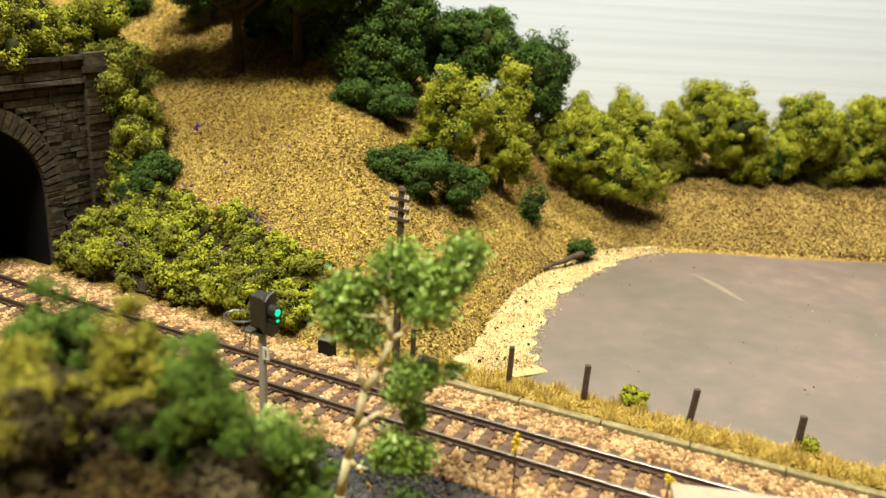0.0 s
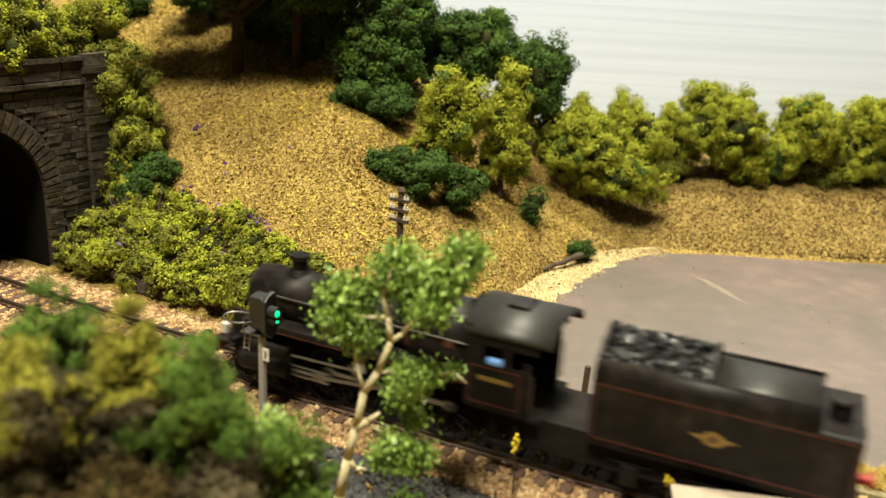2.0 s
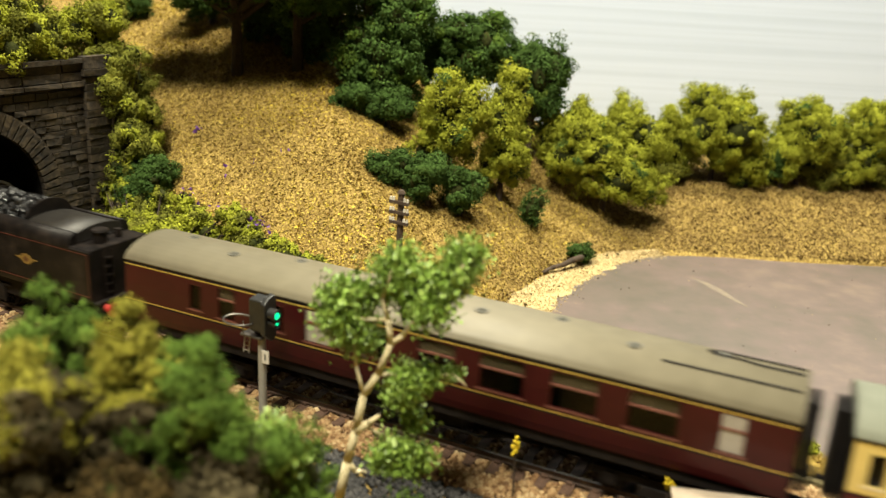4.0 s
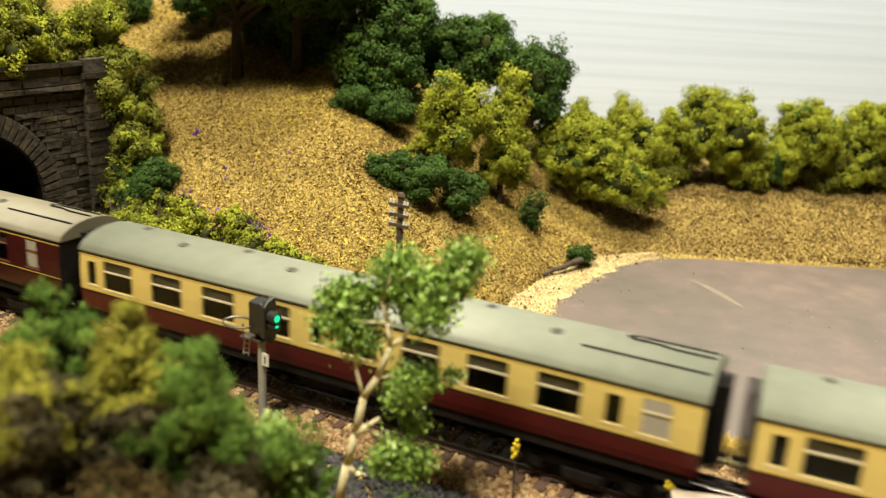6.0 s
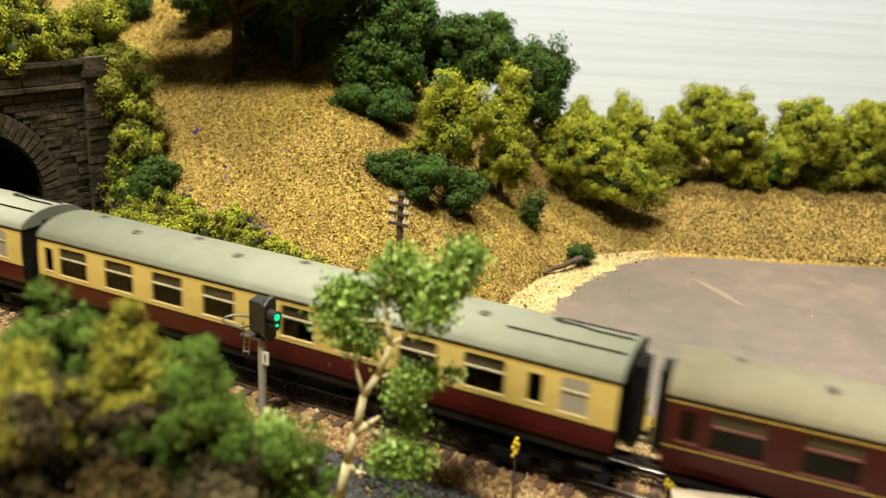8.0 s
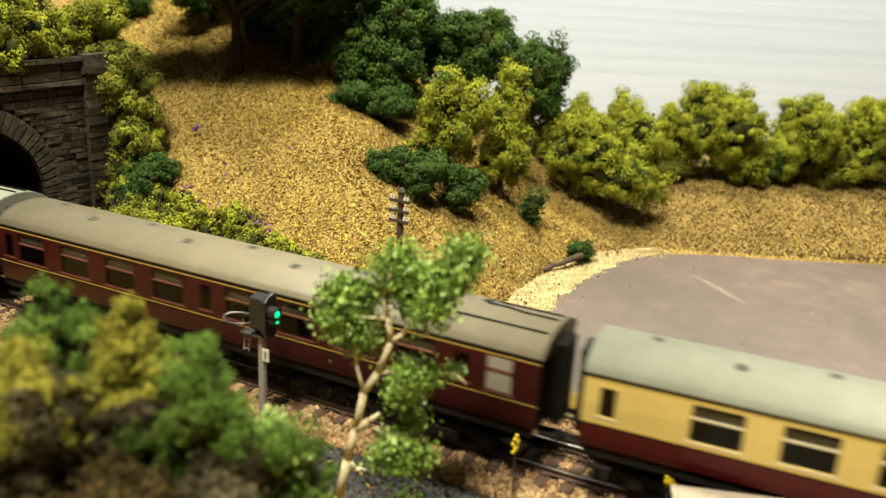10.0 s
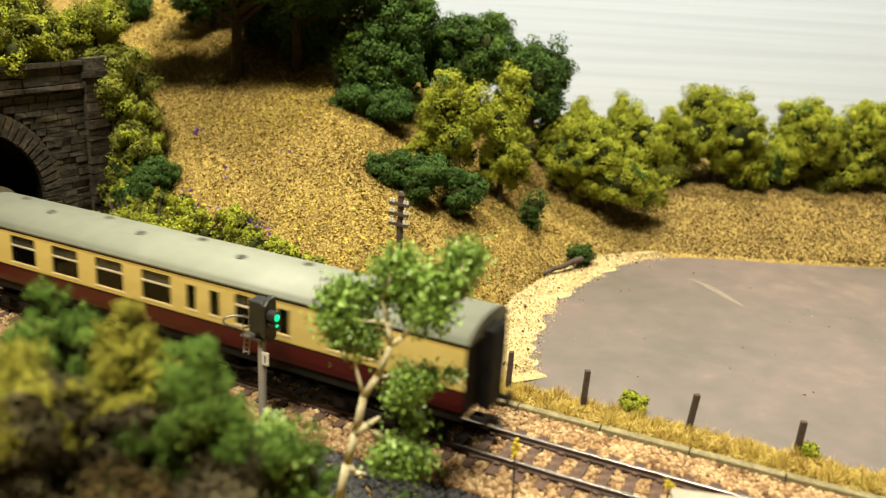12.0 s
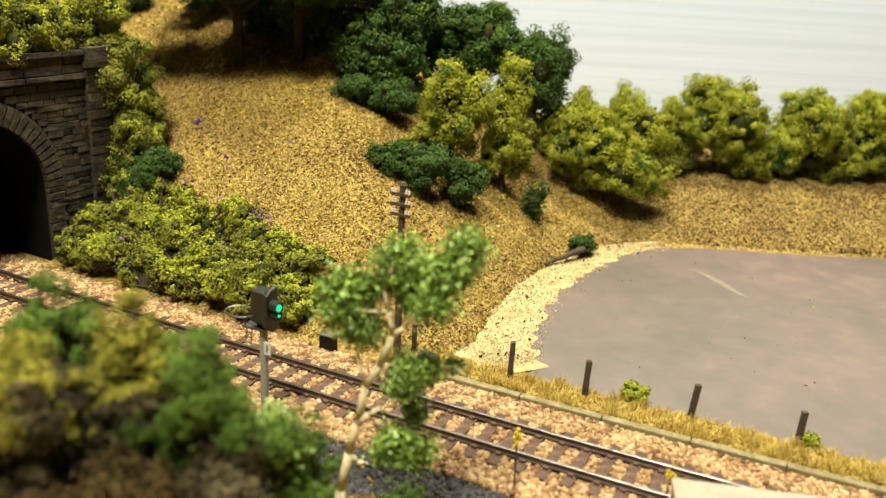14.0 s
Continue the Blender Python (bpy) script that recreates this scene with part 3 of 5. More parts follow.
    while z < ZC - 0.1:
        z1 = min(z + 4.3, ZC)
        for side in (-1, 1):
            a, b = sorted((side * R, side * (RO + rng.uniform(-2, 1.5))))
            stone(a, b, z, z1, 1.7, "arch_stone")
        z = z1
    # lining of the bore, near-black so that its darkness is in the colour
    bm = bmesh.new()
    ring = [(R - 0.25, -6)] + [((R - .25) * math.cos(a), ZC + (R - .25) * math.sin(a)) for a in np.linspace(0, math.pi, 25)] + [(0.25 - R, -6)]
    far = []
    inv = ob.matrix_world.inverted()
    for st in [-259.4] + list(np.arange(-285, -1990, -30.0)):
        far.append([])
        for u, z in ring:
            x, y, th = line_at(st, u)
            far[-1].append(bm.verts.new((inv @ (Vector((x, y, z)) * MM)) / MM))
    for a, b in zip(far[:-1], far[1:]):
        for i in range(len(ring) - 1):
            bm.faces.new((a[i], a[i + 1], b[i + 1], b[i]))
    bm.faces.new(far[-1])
    part("tunnel_lining", bm, M_BLACK, ob, "tunnel bore with its darkness painted near-black")
    return ob


# ---- plants ----
def tuft_arrays(points, normals, size, rng):
    """Small three-cornered flakes that lie roughly along the surface of their tuft."""
    n = len(points)
    w = normals + rng.normal(0, 0.42, (n, 3))
    w /= np.linalg.norm(w, axis=1, keepdims=True)
    t = np.cross(w, rng.normal(0, 1, (n, 3)))
    t /= np.linalg.norm(t, axis=1, keepdims=True)
    b = np.cross(w, t)
    a = rng.uniform(-0.5, 0.5, (n, 3)) + np.array([0, 2.094, 4.189])
    r = size * rng.uniform(0.6, 1.35, (n, 3))
    v = points[:, None] + (np.cos(a) * r)[..., None] * t[:, None] + (np.sin(a) * r)[..., None] * b[:, None]
    return v.reshape(-1, 3), np.arange(3 * n).reshape(-1, 3)


def lobes_to_points(lobes, clump, per, rng, squash=0.85):
    """Points and outward directions of knobbly clumps sitting all over a set of lobes (x, y, z, rx, ry, rz)."""
    out, ways = [], []
    for x, y, z, rx, ry, rz in lobes:
        area = 4 * math.pi * ((rx * ry) ** 1.6 / 3 + (rx * rz) ** 1.6 / 3 + (ry * rz) ** 1.6 / 3) ** (1 / 1.6)
        k = max(6, int(area / (clump * clump * 1.75)))
        d = rng.normal(0, 1, (k, 3))
        d /= np.linalg.norm(d, axis=1, keepdims=True)
        c = np.array([x, y, z]) + d * np.array([rx, ry, rz]) * rng.uniform(0.66, 1.26, (k, 1))
        r = clump * rng.uniform(0.45, 1.15, k)
        e = rng.normal(0, 1, (k, per, 3))
        e /= np.linalg.norm(e, axis=2, keepdims=True)
        ph = rng.uniform(0, 6.28, (k, 1, 3))
        knob = np.sin(4.6 * e + ph).prod(axis=2)
        ways.append((e + 0.35 * d[:, None]).reshape(-1, 3))
        e = e * (rng.uniform(0.72, 1.06, (k, per)) * (1 + 0.55 * knob) * r[:, None])[..., None]
        e[..., 2] *= squash
        out.append((c[:, None] + e).reshape(-1, 3))
    pts, ways = np.concatenate(out), np.concatenate(ways)
    # what lies deep inside the crown is left to the dark core
    keep = np.ones(len(pts), bool)
    for x, y, z, rx, ry, rz in lobes:
        q = (pts - np.array([x, y, z])) / np.array([rx, ry, rz])
        keep &= (q * q).sum(1) > 0.5
    return pts[keep], ways[keep]


def bush(name, at, lobes, mat, label, category="bush", clump=5.5, per=60, flake=1.15, seed=1, group="", trunk=2.2, bark=None, extra=None, rooted=False):
    """A plant: stems, a dark core for inner shade and a crown of ragged flakes. Lobes are given from its base."""
    ob = thing(name, at, label=label, category=category, group=group)
    rng = np.random.default_rng(seed)
    bm = bmesh.new()
    for i, (x, y, z, rx, ry, rz) in enumerate(lobes):
        if i == 0 or rooted:
            foot = Vector((x * 0.12, y * 0.12, -2.5))
            knee = Vector((x * 0.45, y * 0.45, max(z * 0.45, 1)))
        else:
            foot = Vector((lobes[0][0], lobes[0][1], lobes[0][2] * rng.uniform(0.45, 0.8)))
            knee = foot.lerp(Vector((x, y, z)), 0.5) + Vector((0, 0, 1.0))
        tip = Vector((x, y, z))
        w = trunk * (1.0 if i == 0 or rooted else 0.5)
        rod(bm, foot, knee, w, w * 0.75, 8)
        rod(bm, knee, tip, w * 0.75, w * 0.35, 7)
        for k in range(4):
            d = Vector(rng.normal(0, 1, 3))
            rod(bm, knee.lerp(tip, 0.3 + 0.17 * k), tip + Vector((d.x * rx, d.y * ry, d.z * rz)) * 0.45, w * 0.35, w * 0.12, 5)
    part("trunk", bm, bark or M_BARK, ob, "bare dark stems")
    # dark balls whose colour stands in for shade between the leaves
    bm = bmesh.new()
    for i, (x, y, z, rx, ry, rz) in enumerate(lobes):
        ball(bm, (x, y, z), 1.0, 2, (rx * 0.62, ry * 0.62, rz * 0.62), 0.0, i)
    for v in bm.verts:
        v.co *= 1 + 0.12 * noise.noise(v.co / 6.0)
    part("shade_core", bm, M_CORE, ob, "dark core standing in for shade inside the crown", smooth=True)
    pts, ways = lobes_to_points(lobes, clump, int(per * 1.5), rng)
    v, f = tuft_arrays(pts, ways, flake * 0.82, rng)
    crown = raw("crown", v, f, mat, ob)
    if extra:
        m2, share = extra[:2]
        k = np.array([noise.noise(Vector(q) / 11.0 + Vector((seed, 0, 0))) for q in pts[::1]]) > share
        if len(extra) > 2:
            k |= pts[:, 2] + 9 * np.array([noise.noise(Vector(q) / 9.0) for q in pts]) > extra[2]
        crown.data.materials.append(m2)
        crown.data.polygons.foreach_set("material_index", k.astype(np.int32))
    return ob


def spread(rx, ry, h, n, seed, lift=0.5):
    """Lobes of a rounded shrub of those half-widths and that height."""
    rng = random.Random(seed)
    out = [(0, 0, h * 0.52, rx * 0.62, ry * 0.62, h * 0.44)]
    for i in range(n):
        a = 6.283 * i / n + rng.uniform(-.4, .4)
        q = rng.uniform(0.45, 0.62)
        r = rng.uniform(0.30, 0.46)
        out.append((rx * q * math.cos(a), ry * q * math.sin(a), h * rng.uniform(0.30, 0.72), rx * r, ry * r, h * r * 0.72))
    return out


def cluster(rx, ry, rz, zc, n, seed, fine=1.0):
    """Uneven lobes round a centre zc above the foot."""
    rng = random.Random(seed)
    out = [(0, 0, zc, rx * 0.60, ry * 0.60, rz * 0.60)]
    for i in range(n):
        a = 2.4 * i + rng.uniform(-.3, .3)
        e = rng.uniform(-0.75, 1.25)
        q = rng.uniform(0.52, 0.78)
        r = rng.uniform(0.24, 0.44) * fine
        out.append((rx * q * math.cos(a) * math.cos(e), ry * q * math.sin(a) * math.cos(e), zc + rz * q * math.sin(e), rx * r, ry * r, rz * r))
    return out


def build_shrubs():
    G = "shrubs on the bank"
    for kind, x, y, g, zc, rx, rz, seed in SHRUBS:
        n = 13 if rx > 25 else 9
        if kind != "tree" and zc > rz + 2:
            rz = (zc + rz) / 2 + 1
            zc = rz - 1
        lobes = cluster(rx, (60 if rx > 70 else min(rx, 34) * 0.85), rz, zc, n + (8 if kind == "tree" else 0), seed, 0.8 if kind == "tree" else 1.0)
        at = (x, y, g - 1)
        if kind == "lime":
            bush("shrub", at, lobes, M_LIME, "lime-yellow foam-foliage shrub on the grassy bank", seed=seed, group=G, clump=5.4, per=160, flake=0.85, extra=(M_DEEP, 0.46))
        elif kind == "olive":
            bush("shrub", at, lobes, M_OLIVE, "added olive shrub, its darker colour standing in for hedge shade", seed=seed, group=G, clump=5.4, per=110, flake=0.95)
        elif kind == "deep":
            bush("shrub", at, lobes, M_DEEP, "low dark green shrub on the grassy bank", seed=seed, group=G, clump=4.4, per=130, flake=0.85)
        else:
            bush("tree", at, lobes, M_DEEP, "dark green broad-leaved model tree on the hill", "tree", seed=seed, group="trees on the hill", clump=6.0, per=84, flake=1.2, trunk=4.2 if rx > 70 else 3.0, extra=(M_MIXED, 0.3))


SHRUBS = [
    ("lime", 1, 500, 43, 35, 23, 30, 21), ("lime", 33, 515, 30, 50, 17, 25, 22),
    ("deep", -33, 462, 51, 5, 14, 13, 23), ("deep", -11, 462, 37, 15, 14, 12, 24), ("deep", 8, 470, 28, 22, 13, 9, 43),
    ("tree", 12, 585, 72, 38, 34, 32, 25), ("tree", 54, 575, 42, 48, 24, 40, 26), ("tree", -18, 590, 88, 24, 15, 15, 44),
    ("lime", 106, 560, 11, 36, 42, 34, 27), ("lime", 125, 620, 24, 52, 15, 10, 28), ("lime", 72, 575, 31, 30, 14, 18, 29), ("lime", 89, 600, 33, 46, 7, 8, 45),
    ("lime", 194, 618, 24, 34, 37, 33, 30), ("lime", 157, 612, 22, 41, 15, 19, 31), ("lime", 216, 606, 21, 16, 14, 17, 32),
    ("lime", 257, 618, 24, 37, 29, 25, 33), ("lime", 242, 608, 21, 22, 11, 20, 34), ("lime", 303, 618, 24, 35, 28, 27, 35), ("lime", 345, 618, 24, 38, 28, 27, 46),
    # Added filler shrubs; their darker olive stands in for shade under the hedge.
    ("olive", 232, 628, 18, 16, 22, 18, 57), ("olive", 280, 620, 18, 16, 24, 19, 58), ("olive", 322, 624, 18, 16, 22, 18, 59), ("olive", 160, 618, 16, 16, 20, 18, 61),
    # The broad crown at (-100, 560) is an added tree that casts shade.
    ("tree", -92, 582, 96, 24, 28, 38, 36), ("tree", -46, 548, 82, 30, 31, 40, 37), ("tree", -100, 560, 90, 70, 71, 30, 62), ("tree", -31, 560, 83, 51, 21, 17, 47),
    ("tree", -138, 556, 90, 70, 90, 38, 38), ("tree", -122, 606, 108, 20, 30, 24, 55), ("tree", -176, 640, 116, 22, 30, 22, 56), ("tree", -75, 570, 107, 44, 43, 22, 48), ("tree", -240, 650, 112, 14, 16, 16, 39),
    ("deep", -38, 520, 68, 14, 14, 12, 40), ("deep", -58, 522, 76, 9, 14, 10, 41), ("lime", -24, 600, 92, 4, 10, 10, 49),
]


def build_portal_growth():
    rng = random.Random(17)
    # ivy column beside the pier
    lobes = []
    for i in range(72):
        t = i / 71.0
        s = -262 + rng.uniform(0, 16) - 6 * t
        off = 91 + rng.uniform(-4, 24) + 4 * t
        x, y, th = line_at(s, off)
        lobes.append((x + 186, y - 474, 4 + 104 * t + rng.uniform(-4, 4), rng.uniform(5, 9), rng.uniform(5, 9), rng.uniform(4, 8)))
    for i in range(22):
        t = i / 21.0
        x, y, th = line_at(-252 + rng.uniform(0, 10), 80 + rng.uniform(0, 18) + 4 * t)
        lobes.append((x + 190, y - 470, 2 + 66 * t + rng.uniform(-4, 4), rng.uniform(5, 9), rng.uniform(4, 7), rng.uniform(4, 8)))
    bush("ivy", (-190, 470, 0), lobes, M_OLIVE, "olive climbing growth beside the tunnel portal", "ivy", clump=4.2, per=110, flake=0.85, seed=51, trunk=1.0, rooted=True, extra=(M_LIME, 0.3))
    lobes = []
    for i in range(16):
        lobes.append((rng.uniform(-15, 15), rng.uniform(-10, 10), rng.uniform(4, 26), rng.uniform(6, 9), rng.uniform(6, 9), rng.uniform(5, 8)))
    x, y, th = line_at(-236, 88)
    bush("shrub", (x, y, 22), lobes, M_DEEP, "small dark green shrub beside the portal pier", clump=3.6, per=80, flake=0.85, seed=52, trunk=1.0)
    # low growth between the portal and the signal
    lobes = []
    for i in range(190):
        s = rng.uniform(-252, -92)
        k = (s + 252) / 160.0
        off = 38 + rng.random() ** 1.2 * (44 - 24 * k * k)
        x, y, th = line_at(s, off)
        z = ground_z(x, y) + rng.uniform(1, 5) + 5
        r = rng.uniform(2.6, 6.2)
        lobes.append((x + 150, y - 400, z + 0.4 * r - 2 + 8 * rng.random() ** 2, r, r, r * rng.uniform(0.7, 1.0)))
    bush("ground_cover", (-150, 400, 0), lobes, M_OLIVE, "tangled olive and lime low growth with purple flowers", "undergrowth", clump=3.3, per=62, flake=0.95, seed=53, trunk=0.6, rooted=True, extra=(M_LIME, -0.04))
    pts = []
    for x, y, z, n, r in ((-149, 504, 60.5, 12, 2.2), (-137, 440, 38, 16, 4), (-134, 436, 32, 8, 4), (-93, 408, 34, 14, 4), (-87, 405, 33, 6, 3), (-167, 418, 15, 8, 4),
                          (-108, 466, 51, 3, 3), (-90, 471, 59, 3, 3), (-105, 392, 22, 5, 4), (-120, 428, 36, 4, 4), (-118, 460, 46, 3, 6)):
        for k in range(n):
            pts.append((x + rng.uniform(-r, r), y - 3 + rng.uniform(-r, r), z + 3.5 + rng.uniform(-r, r) * 0.7))
    flakes("purple_flowers", np.array(pts), 1.3, M_PURPLE, 4, "small purple flowers scattered in the undergrowth", "flowers")
    # growth over the tunnel
    for i in range(9):
        s, off = -270 - rng.uniform(0, 30), 92 - 22 * i + rng.uniform(-6, 6)
        x, y, th = line_at(s, off)
        bush("shrub", (x, y, 101), cluster(20, 17, 22, 16 + rng.uniform(-2, 6), 9, 60 + i), M_LIME, "yellow-green shrub above the tunnel mouth", clump=5.0, per=130, flake=0.9, seed=60 + i, group="shrubs over the tunnel", extra=(M_OLIVE, 0.0))


def round_off(ob):
    """Smooth shading round the barrel, flat on the ends."""
    for f in ob.data.polygons:
        f.use_smooth = abs(f.normal.x) < 0.5
    return ob


def limb(bm, points, r0, r1, seg=8):
    n = len(points) - 1
    for i in range(n):
        a, b = r0 + (r1 - r0) * i / n, r0 + (r1 - r0) * (i + 1) / n
        rod(bm, points[i], points[i + 1], a, b, seg)
        ball(bm, points[i + 1], b, 1)


def build_birch():
    """Slender pale-barked tree close to the camera, with open fresh-green tufts."""
    ob = thing("birch_tree", (-28, 225, -5), label="slender pale-barked tree with open fresh green tufts", category="tree")
    bm = bmesh.new()
    fork = (14.5, 0, 64.3)
    limb(bm, [(-1.5, 0, -2), (0.3, 0, 11.6), (2.5, 0.5, 24.5), (4.9, 0, 35.3), (7.0, 0.4, 47.3), (11.0, 0, 54.4), fork], 1.65, 0.9)
    limb(bm, [(2.5, 0.5, 24), (5.0, 0, 21.5), (8.0, 0.2, 21.0)], 1.2, 0.5)
    limb(bm, [(4.9, 0, 35.3), (8.5, 0, 38.0), (11.6, 0.3, 40.5)], 1.5, 0.6)
    limb(bm, [fork, (13.4, 0.5, 71.5), (11.5, 1, 78), (14, 1, 86)], 1.0, 0.4)
    limb(bm, [fork, (17.8, -0.6, 67.2), (23, 0, 75), (29, 1, 82), (34, 1, 89)], 0.85, 0.25)
    limb(bm, [(13.4, 0.5, 71.5), (7, 1, 71), (1, 1, 72)], 0.6, 0.25)
    limb(bm, [(7.0, 0.4, 47.3), (4.5, 1, 56), (3.5, 1, 66)], 0.7, 0.3)
    limb(bm, [(11.0, 0, 54.4), (19, 1, 54), (26, 1, 54), (33, 1, 55), (37, 0, 52)], 0.6, 0.2)
    limb(bm, [(5.5, 0, 38), (14, 1, 33), (19, 1, 29)], 0.6, 0.25)
    part("trunk", bm, M_BIRCH, ob, "pale cream twisted trunk", smooth=True)
    lobes = []
    rng = random.Random(5)
    for cx, cz, r in BIRCH_TUFTS:
        lobes.append((cx, rng.uniform(-4, 4), cz, r, r * 0.9, r * 0.85))
    g = np.random.default_rng(6)
    pts = []
    for x, y, z, rx, ry, rz in lobes:
        k = int(34.0 * rx * rx)
        d = g.normal(0, 0.55, (k, 3))
        pts.append(np.array([x, y, z]) + d * np.array([rx, ry, rz]))
    pts = np.concatenate(pts)
    pts[:, 1] += 2.5
    v, f = flake_arrays(pts, 0.8, g)
    raw("crown", v, f, M_FRESH, ob, "open tufts of small fresh green leaves")


BIRCH_TUFTS = [(1.0, 70.1, 7.0), (-0.5, 77.0, 5.7), (5.5, 63.8, 5.6), (15.8, 85.7, 6.6), (14.6, 80.2, 5.2), (21.9, 80.7, 6.0), (25.0, 75.3, 5.6), (29.0, 82.6, 5.6),
               (34.5, 89.8, 5.6), (33.3, 85.2, 4.6), (20.0, 73.8, 4.0), (20.4, 53.0, 5.6), (17.6, 46.9, 4.6), (25.2, 53.6, 3.8), (32.9, 54.7, 2.6), (22.2, 38.1, 3.6),
               (18.8, 29.0, 6.6), (13.6, 26.1, 4.4), (22.8, 25.4, 4.8), (7.5, 77, 4.0)]


def build_foreground():
    G = "bushes near the line"

    def put(x, y, rx, ry, h, n, seed, mat, label, k, extra):
        """k shrinks the crown and lifts it on taller stems, for the bushes on the near side of the cutting."""
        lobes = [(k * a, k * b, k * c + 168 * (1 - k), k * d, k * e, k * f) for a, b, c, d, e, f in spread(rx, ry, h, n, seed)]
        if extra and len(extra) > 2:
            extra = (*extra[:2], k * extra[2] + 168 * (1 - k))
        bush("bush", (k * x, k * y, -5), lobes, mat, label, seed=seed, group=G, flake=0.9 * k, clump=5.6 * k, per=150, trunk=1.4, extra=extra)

    for x, y, rx, ry, h, seed, mat, label, extra in (
            (-118, 240, 19, 16, 68, 71, M_MIXED, "blue-green bush with dark stems", None),
            # the next three turn from grey-brown to yellow or green above a ragged height
            (-90, 226, 17, 15, 68, 72, M_GREYLEAF, "yellow-topped bush with grey-brown lower leaves", (M_DULLYEL, 0.30, 48)),
            (-71, 222, 20, 15, 64, 73, M_GREYLEAF, "dark green bush with grey-brown lower leaves", (M_MIXED, 0.5, 33)),
            (-112, 210, 19, 14, 62, 74, M_GREYLEAF, "yellow-topped bush with grey-brown lower leaves", (M_DULLYEL, 0.28, 53)),
            (-84, 198, 16, 13, 36, 75, M_BROWNLEAF, "withered brown bush with dark stems", None),
            (-106, 186, 16, 13, 30, 76, M_BROWNLEAF, "withered brown bush with dark stems", None),
            (-58, 200, 15, 12, 30, 77, M_GREYLEAF, "withered grey-brown bush with dark stems", None),
            (-44, 214, 16, 12, 42, 78, M_MIXED, "bright green bush with small leaves", (M_FRESH, 0.22)),
            (-4, 212, 9, 8, 22, 79, M_MIXED, "small green bush near the tree", None)):
        put(x, y, rx, ry, h, 7, seed, mat, label, 0.78 if seed < 78 else 0.88 if seed == 78 else 1.0, extra)
    rng = np.random.default_rng(31)
    pts = np.stack([rng.uniform(-34, -3, 5000) + rng.normal(0, 1.5, 5000), rng.uniform(203, 234, 5000), rng.uniform(-5, -1.6, 5000)], -1)
    flakes("yellow_scatter", pts, 1.1, M_FLOCK, 32, "patch of yellow scatter at the foot of the tree", "scatter")


# ---- lineside things ----
def build_fence():
    for i, (x, y, h, lean) in enumerate(((-11.0, 343, 16, 0), (30.4, 324.2, 18.6, 1), (60.4, 312.8, 17.4, 1.5), (99.5, 297.5, 17.0, 5), (137.8, 286.0, 14.0, 2.0))):
        ob = thing("fence_post", (x, y, -5), label="weathered dark timber fence post in dry grass", category="fence post", group="fence posts beside the pond")
        bm = bmesh.new()
        box(bm, -1.1, 1.1, -1.0, 1.0, -2, h, 0.2)
        for v in bm.verts:
            v.co.x += v.co.z * math.tan(radians(lean)) + 0.15 * noise.noise(v.co + Vector((i, 0, 0)))
        part("post", bm, M_POST, ob)


def build_grass():
    rng = np.random.default_rng(12)
    n = 52000
    s = rng.uniform(-45, 250, n)
    off = 36.6 + 19.0 * rng.random(n) ** 1.15
    x, y, th = line_at(s, off)
    clump = np.array([noise.noise(Vector((a / 6, b / 6, 0))) for a, b in zip(x, y)])
    keep = clump > -0.25
    x, y, off, clump = x[keep], y[keep], off[keep], clump[keep]
    n = len(x)
    h = (1.1 + 4.0 * rng.random(n) ** 2) * (0.7 + 1.3 * clump)
    z = np.interp(off, [36, 41, 49, 56], [-3.3, -3.0, -4.3, -5.8])
    a = rng.uniform(0, 6.28, n)
    w = 0.26
    lean = rng.normal(0, 1.7, (n, 2))
    v = np.stack([np.stack([x - w * np.cos(a), y - w * np.sin(a), z], -1), np.stack([x + w * np.cos(a), y + w * np.sin(a), z], -1),
                  np.stack([x + lean[:, 0], y + lean[:, 1], z + h], -1)], 1).reshape(-1, 3)
    tagged(raw("verge_grass", v, np.arange(3 * n).reshape(-1, 3), M_GRASS), "dry straw-yellow grass along the verge", "grass", kind="stuff")
    pts = np.stack([x, y, z], -1)[::3]
    flakes("verge_scatter", pts, 1.1, M_FLOCK, 13, "fine olive scatter on the verge", "scatter")
    bush("shrub", (81, 312, -6), spread(5.4, 4.5, 8.0, 6, 80), M_LIME, "small bright lime shrub by the fence", clump=2.2, per=50, flake=0.8, seed=80, trunk=0.5)
    bush("shrub", (142, 286, -6), spread(4.0, 3.6, 5.5, 5, 81), M_LIME, "small bright lime tuft by the fence", clump=2.0, per=40, flake=0.7, seed=81, trunk=0.4)
    bush("shrub", (54, 507, ground_z(54, 507) - 1), spread(9, 8, 26, 6, 82), M_DEEP, "sparse dark green shrub on the bank", clump=2.6, per=10, flake=0.9, seed=82, trunk=0.5)


def build_waterside_plant():
    bush("shrub", (84, 496, -5), spread(9, 7, 13, 6, 83), M_DEEP, "small dark green plant behind the fallen branch", clump=2.6, per=40, flake=0.9, seed=83, trunk=0.6)
    bush("flower_tuft", (74.0, 231.0, -5), [(0, 0, 19.2, 1.0, 0.9, 1.0), (0.8, 0, 18.2, 0.8, 0.7, 0.8)], M_YELLOW, "small yellow flower tuft beside the line", "flower", clump=1.0, per=12, flake=0.5, seed=84, trunk=0.3)


